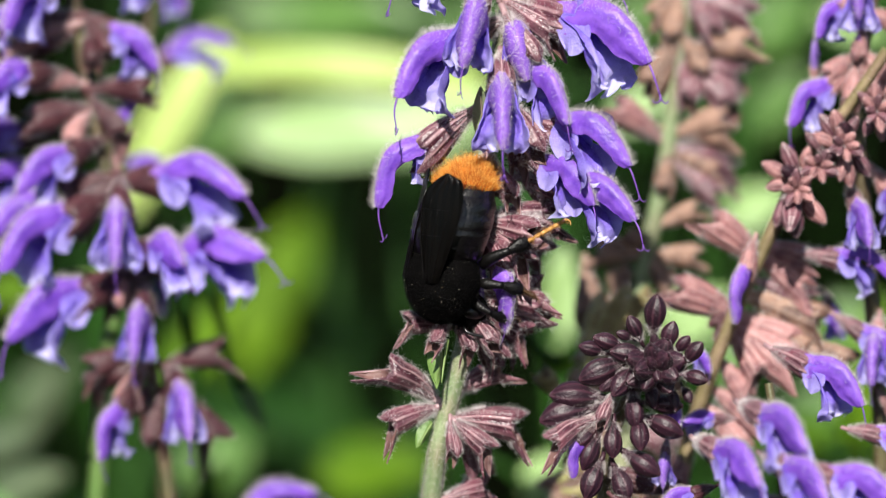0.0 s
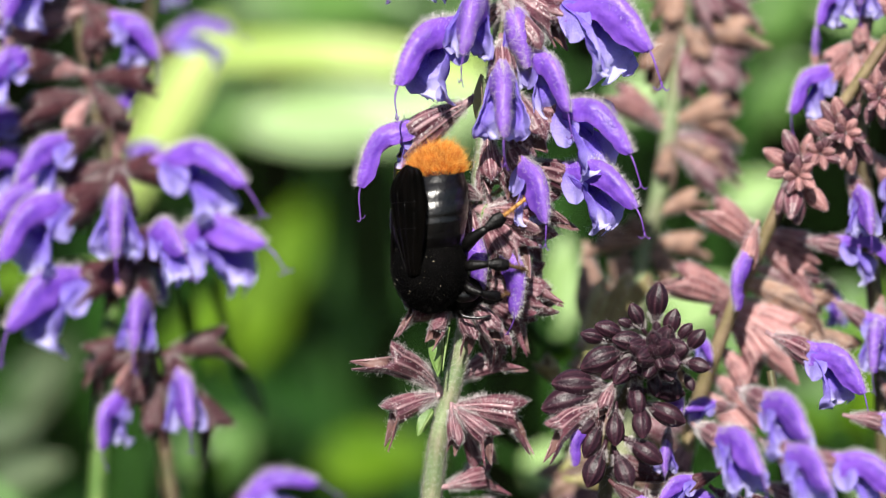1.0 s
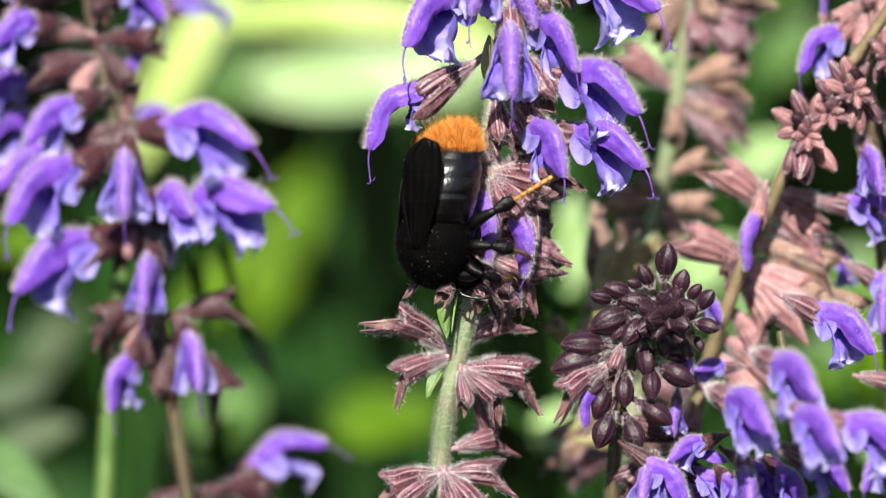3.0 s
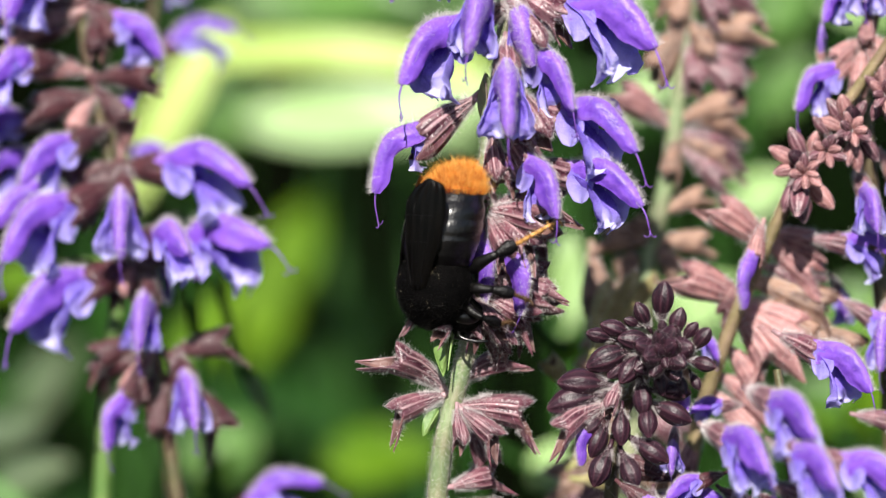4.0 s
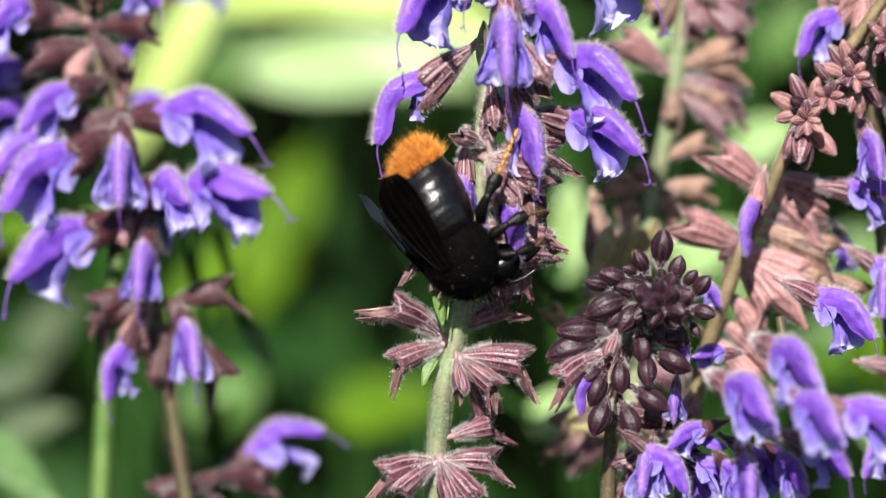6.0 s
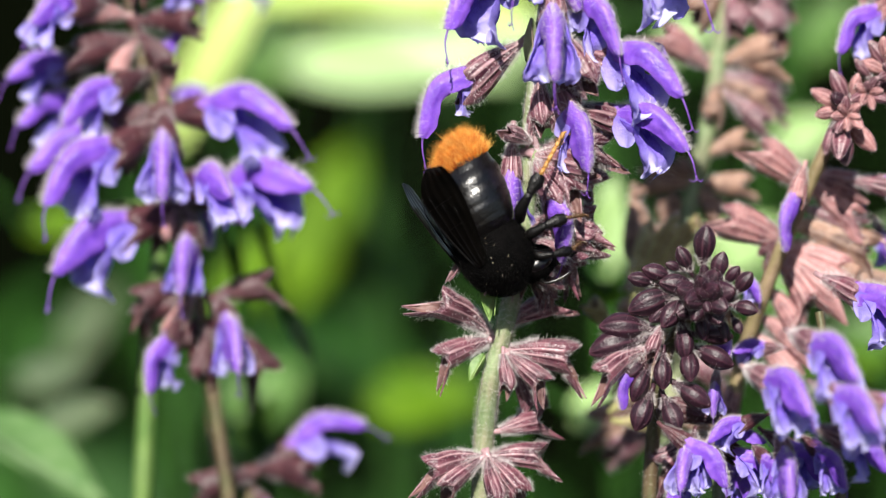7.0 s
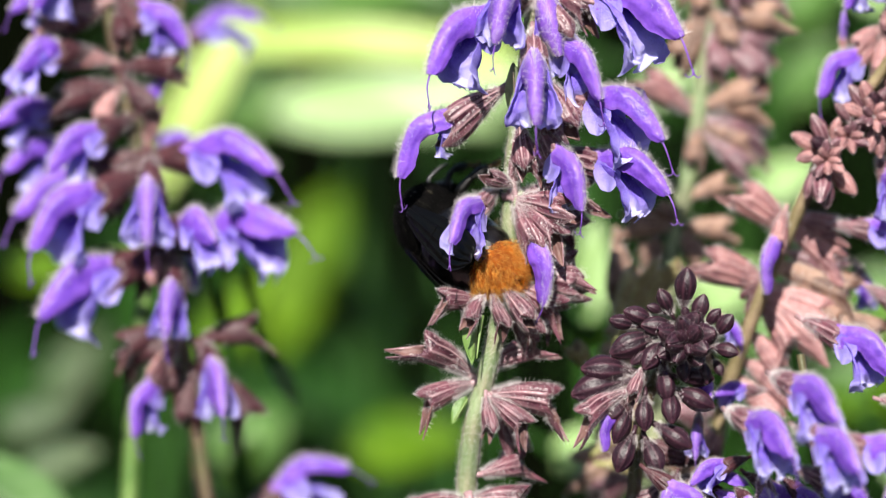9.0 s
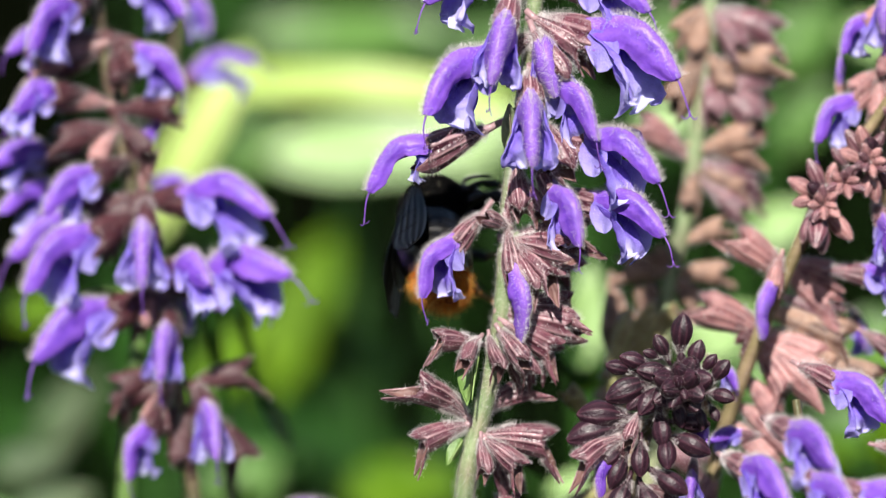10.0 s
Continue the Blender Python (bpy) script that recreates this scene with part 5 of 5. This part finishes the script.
def motions():
    rows = [
        (0, bee_pose(0.55, 0.64, -6, -95.5, 2, (-0.85, 0.1, -0.5))),
        (0.5, bee_pose(-1.80, 2.02, -6, -88.5, 2, (-0.93, 0.05, -0.38))),
        (1, bee_pose(-2.06, 0.45, -6, -84.5, 2, (-0.93, 0.05, -0.38))),
        (1.5, bee_pose(-2.67, -0.29, -6, -79.5, 2, (-0.93, 0.05, -0.38))),
        (2, bee_pose(-2.92, -0.22, -6, -79.5, 2, (-0.93, 0.05, -0.38))),
        (2.75, bee_pose(-2.31, -0.91, -6, -87.5, 2, (-0.93, 0.05, -0.38))),
        (3.5, bee_pose(-1.70, -1.59, -6, -95.5, 2, (-0.93, 0.05, -0.38))),
        (4, bee_pose(-1.40, -1.69, -6, -93.5, 2, (-0.93, 0.05, -0.38))),
        (4.5, bee_pose(-1.09, -4.65, -6, -61.5, 0, (-0.92, -0.25, -0.35))),
        (5, bee_pose(-1.29, -5.25, -6, -57.5, 0, (-0.92, -0.25, -0.35))),
        (5.5, bee_pose(-0.71, -5.21, -6, -54.5, 0, (-0.92, -0.25, -0.35))),
        (6.25, bee_pose(-1.81, -5.48, -6, -56.5, 0, (-0.92, -0.25, -0.35))),
        (6.8, bee_pose(-2.91, -5.75, -6, -57.5, 0, (-0.92, -0.25, -0.35))),
        (7, bee_pose(-1.50, -5.40, -6, -60.5, 0, (-0.92, -0.25, -0.35))),
        (7.5, bee_pose(-0.72, -2.56, -7, -100, 4, (-0.15, 0.1, -1))),
        (8, bee_pose(2.52, -3.21, -6, -122, 8, (0.3, -0.35, -0.85))),
        (8.5, bee_pose(1.37, -0.91, -5, -176, 8, (0.1, -0.6, -0.75))),
        (9, bee_pose(-2.63, -2.39, 2, -225, 40, (-0.7, -0.35, -0.5))),
        (9.5, bee_pose(-5.40, 0.89, 3, -263, 40, (-0.9, 0, -0.35))),
        (10, bee_pose(-4.60, 3.60, 10, -276, 46, (-0.9, 0, -0.3))),
    ]
    walk(bumblebee, rows)
    for side in (-1, 1):
        for hind in (False, True):
            k = 0.7 if hind else 1.0
            shut, rise = (3 * k, 8) if side > 0 else (-13 * k, 3)
            walk(WINGS[("hind" if hind else "fore", side)], [
                (0.0, wing_pose(side, hind, shut, rise, 26)), (2.2, wing_pose(side, hind, shut, rise, 26)),
                (3.4, wing_pose(side, hind, shut, rise, 34)), (4.2, wing_pose(side, hind, shut, rise, 34)),
                (4.6, wing_pose(side, hind, 3 * k, 11, 34)), (7.0, wing_pose(side, hind, 3 * k, 11, 34)),
                (7.4, wing_pose(side, hind, -24 * k, 5 + 1.5 * side, 4)), (8.4, wing_pose(side, hind, -22 * k, 5 + 1.5 * side, 6)), (9.0, wing_pose(side, hind, 0, 6, 30)), (10.0, wing_pose(side, hind, 6 * k, 8, 34))])
        hip = Vector((2.2, side * 2.6, -3.8)) * 0.001
        walk(LEGS[("hind", side)], [(t, Matrix.Translation(hip) @ pose(0, 0, 0, 0, back, 0) @ Matrix.Translation(-hip))
                                    for t, back in ((0, 0), (7.0, 0), (7.4, 42), (8.1, 42), (8.7, 0), (10.0, 0))])
    nod(bent_left, 2, [(0.0, 3.4, 17.2, -8.4, 5.1, 5), (0.5, 3.1, 16.9, -9.7, 5.3, 5), (1.5, 2.2, 16.4, -11.1, 6.9, 5), (3.5, 2.7, 16.8, -10.3, 5.6, 5), (5.0, 3.0, 16.9, -8.9, 4.4, 8),
                       (7.0, 2.9, 16.9, -10.3, 4.4, 8), (8.0, 2.9, 16.9, -9.9, 3.8, 8), (8.5, 3.0, 16.9, -9.2, 4.1, 8), (9.0, 3.0, 16.9, -10.9, 5.1, 5), (9.5, 2.9, 17.1, -10.7, 5.5, 5), (10.0, 1.7, 17.2, -11.4, 10.4, 5)])
    nod(bent_right, 3, [(0.0, 8.6, 12.8, 19.0, 5.4, 25), (0.3, 8.3, 12.4, 16.2, 3.6, 30), (0.6, 8.0, 12.1, 13.9, 2.6, 32), (1.5, 7.9, 12.2, 11.9, 2.1, 35), (3.5, 7.7, 12.4, 14.4, 2.5, 32),
                        (5.0, 7.6, 12.4, 11.3, 0.8, 30), (7.0, 7.7, 12.4, 11.9, 0.4, 30), (8.0, 7.7, 12.4, 12.2, 0.4, 30), (9.0, 7.9, 12.5, 13.7, 0.6, 30), (10.0, 8.0, 12.8, 13.9, 1.5, 32)])
    nod(hanging, 1, [(0.0, 5.9, 3.3, 7.9, -10.6, 10), (0.5, 6.0, 3.5, 8.4, -10.5, 10), (1.5, 6.0, 3.5, 9.9, -12.1, 10), (4.0, 6.0, 3.6, 9.3, -11.4, 10), (5.0, 5.7, 3.1, 8.7, -10.6, 10),
                     (7.0, 5.6, 3.1, 8.3, -9.6, 10), (7.5, 5.3, 3.1, 8.6, -8.6, 10), (8.5, 5.3, 3.1, 8.4, -9.1, 10), (9.5, 4.7, 3.6, 7.1, -8.5, 10), (10.0, 4.4, 4.2, 6.0, -8.9, 10)])
    nod(hidden_bloom, 2, [(0.0, 2.7, 4.7, 3.6, -3.5, 10), (4.0, 2.7, 4.7, 3.9, -3.5, 10), (5.0, 2.3, 5.1, 2.0, -4.2, 10), (7.0, 2.3, 5.1, 2.0, -4.1, 10), (8.0, 2.0, 4.9, 0.8, -0.6, 10),
                          (8.7, 2.2, 4.5, -1.0, -0.6, 10), (9.0, 2.4, 4.1, -2.5, -1.4, 50), (9.5, 1.4, 4.9, -3.9, -5.6, 22), (10.0, 1.1, 6.4, -6.6, -4.1, 15)], 0.0)
    sway(young, [(0, 0, 0), (2.0, 0.1, 0.0), (4.5, -0.05, 0.0), (5.5, -0.3, -0.1), (6.8, -0.3, 0.0), (7.0, 0.0, -0.2), (7.5, 0.4, -0.1), (8.0, -0.1, 0.0),
                 (8.5, 0.2, -0.4), (9.0, -0.1, -0.1), (9.5, 0.3, 0.2), (10.0, 0.0, -0.2)])
    sway(main, [(0, 0, 0), (4.5, -0.05, 0.0), (5.5, -0.3, -0.1), (6.8, 0.2, -0.1), (7.0, 0.5, -0.25), (7.5, 0.65, -0.15), (8.0, 0.4, -0.2), (8.5, 0.6, 0.15), (9.0, 0.4, -0.25),
                (9.5, 0.6, 0.5), (10.0, 0.45, 0.1)])


def nod(bloom, k, rows, w=-2.0):
    """A flower that tilts on the main spike: seconds, its foot, where its hood's tip is seen, and its turn to the viewer."""
    foot = main.matrix_basis.inverted()
    walk(bloom, [(t, foot @ bloom_pose(u, v, w, u2, v2, yaw, 0, k)) for t, u, v, u2, v2, yaw in rows])


def sway(thing, rows):
    """A small drift of a whole spike, in millimetres right and up."""
    home = thing.matrix_basis.copy()
    walk(thing, [(t, Matrix.Translation((RIGHT * x + UP * z) * 0.001) @ home) for t, x, z in rows])


motions()
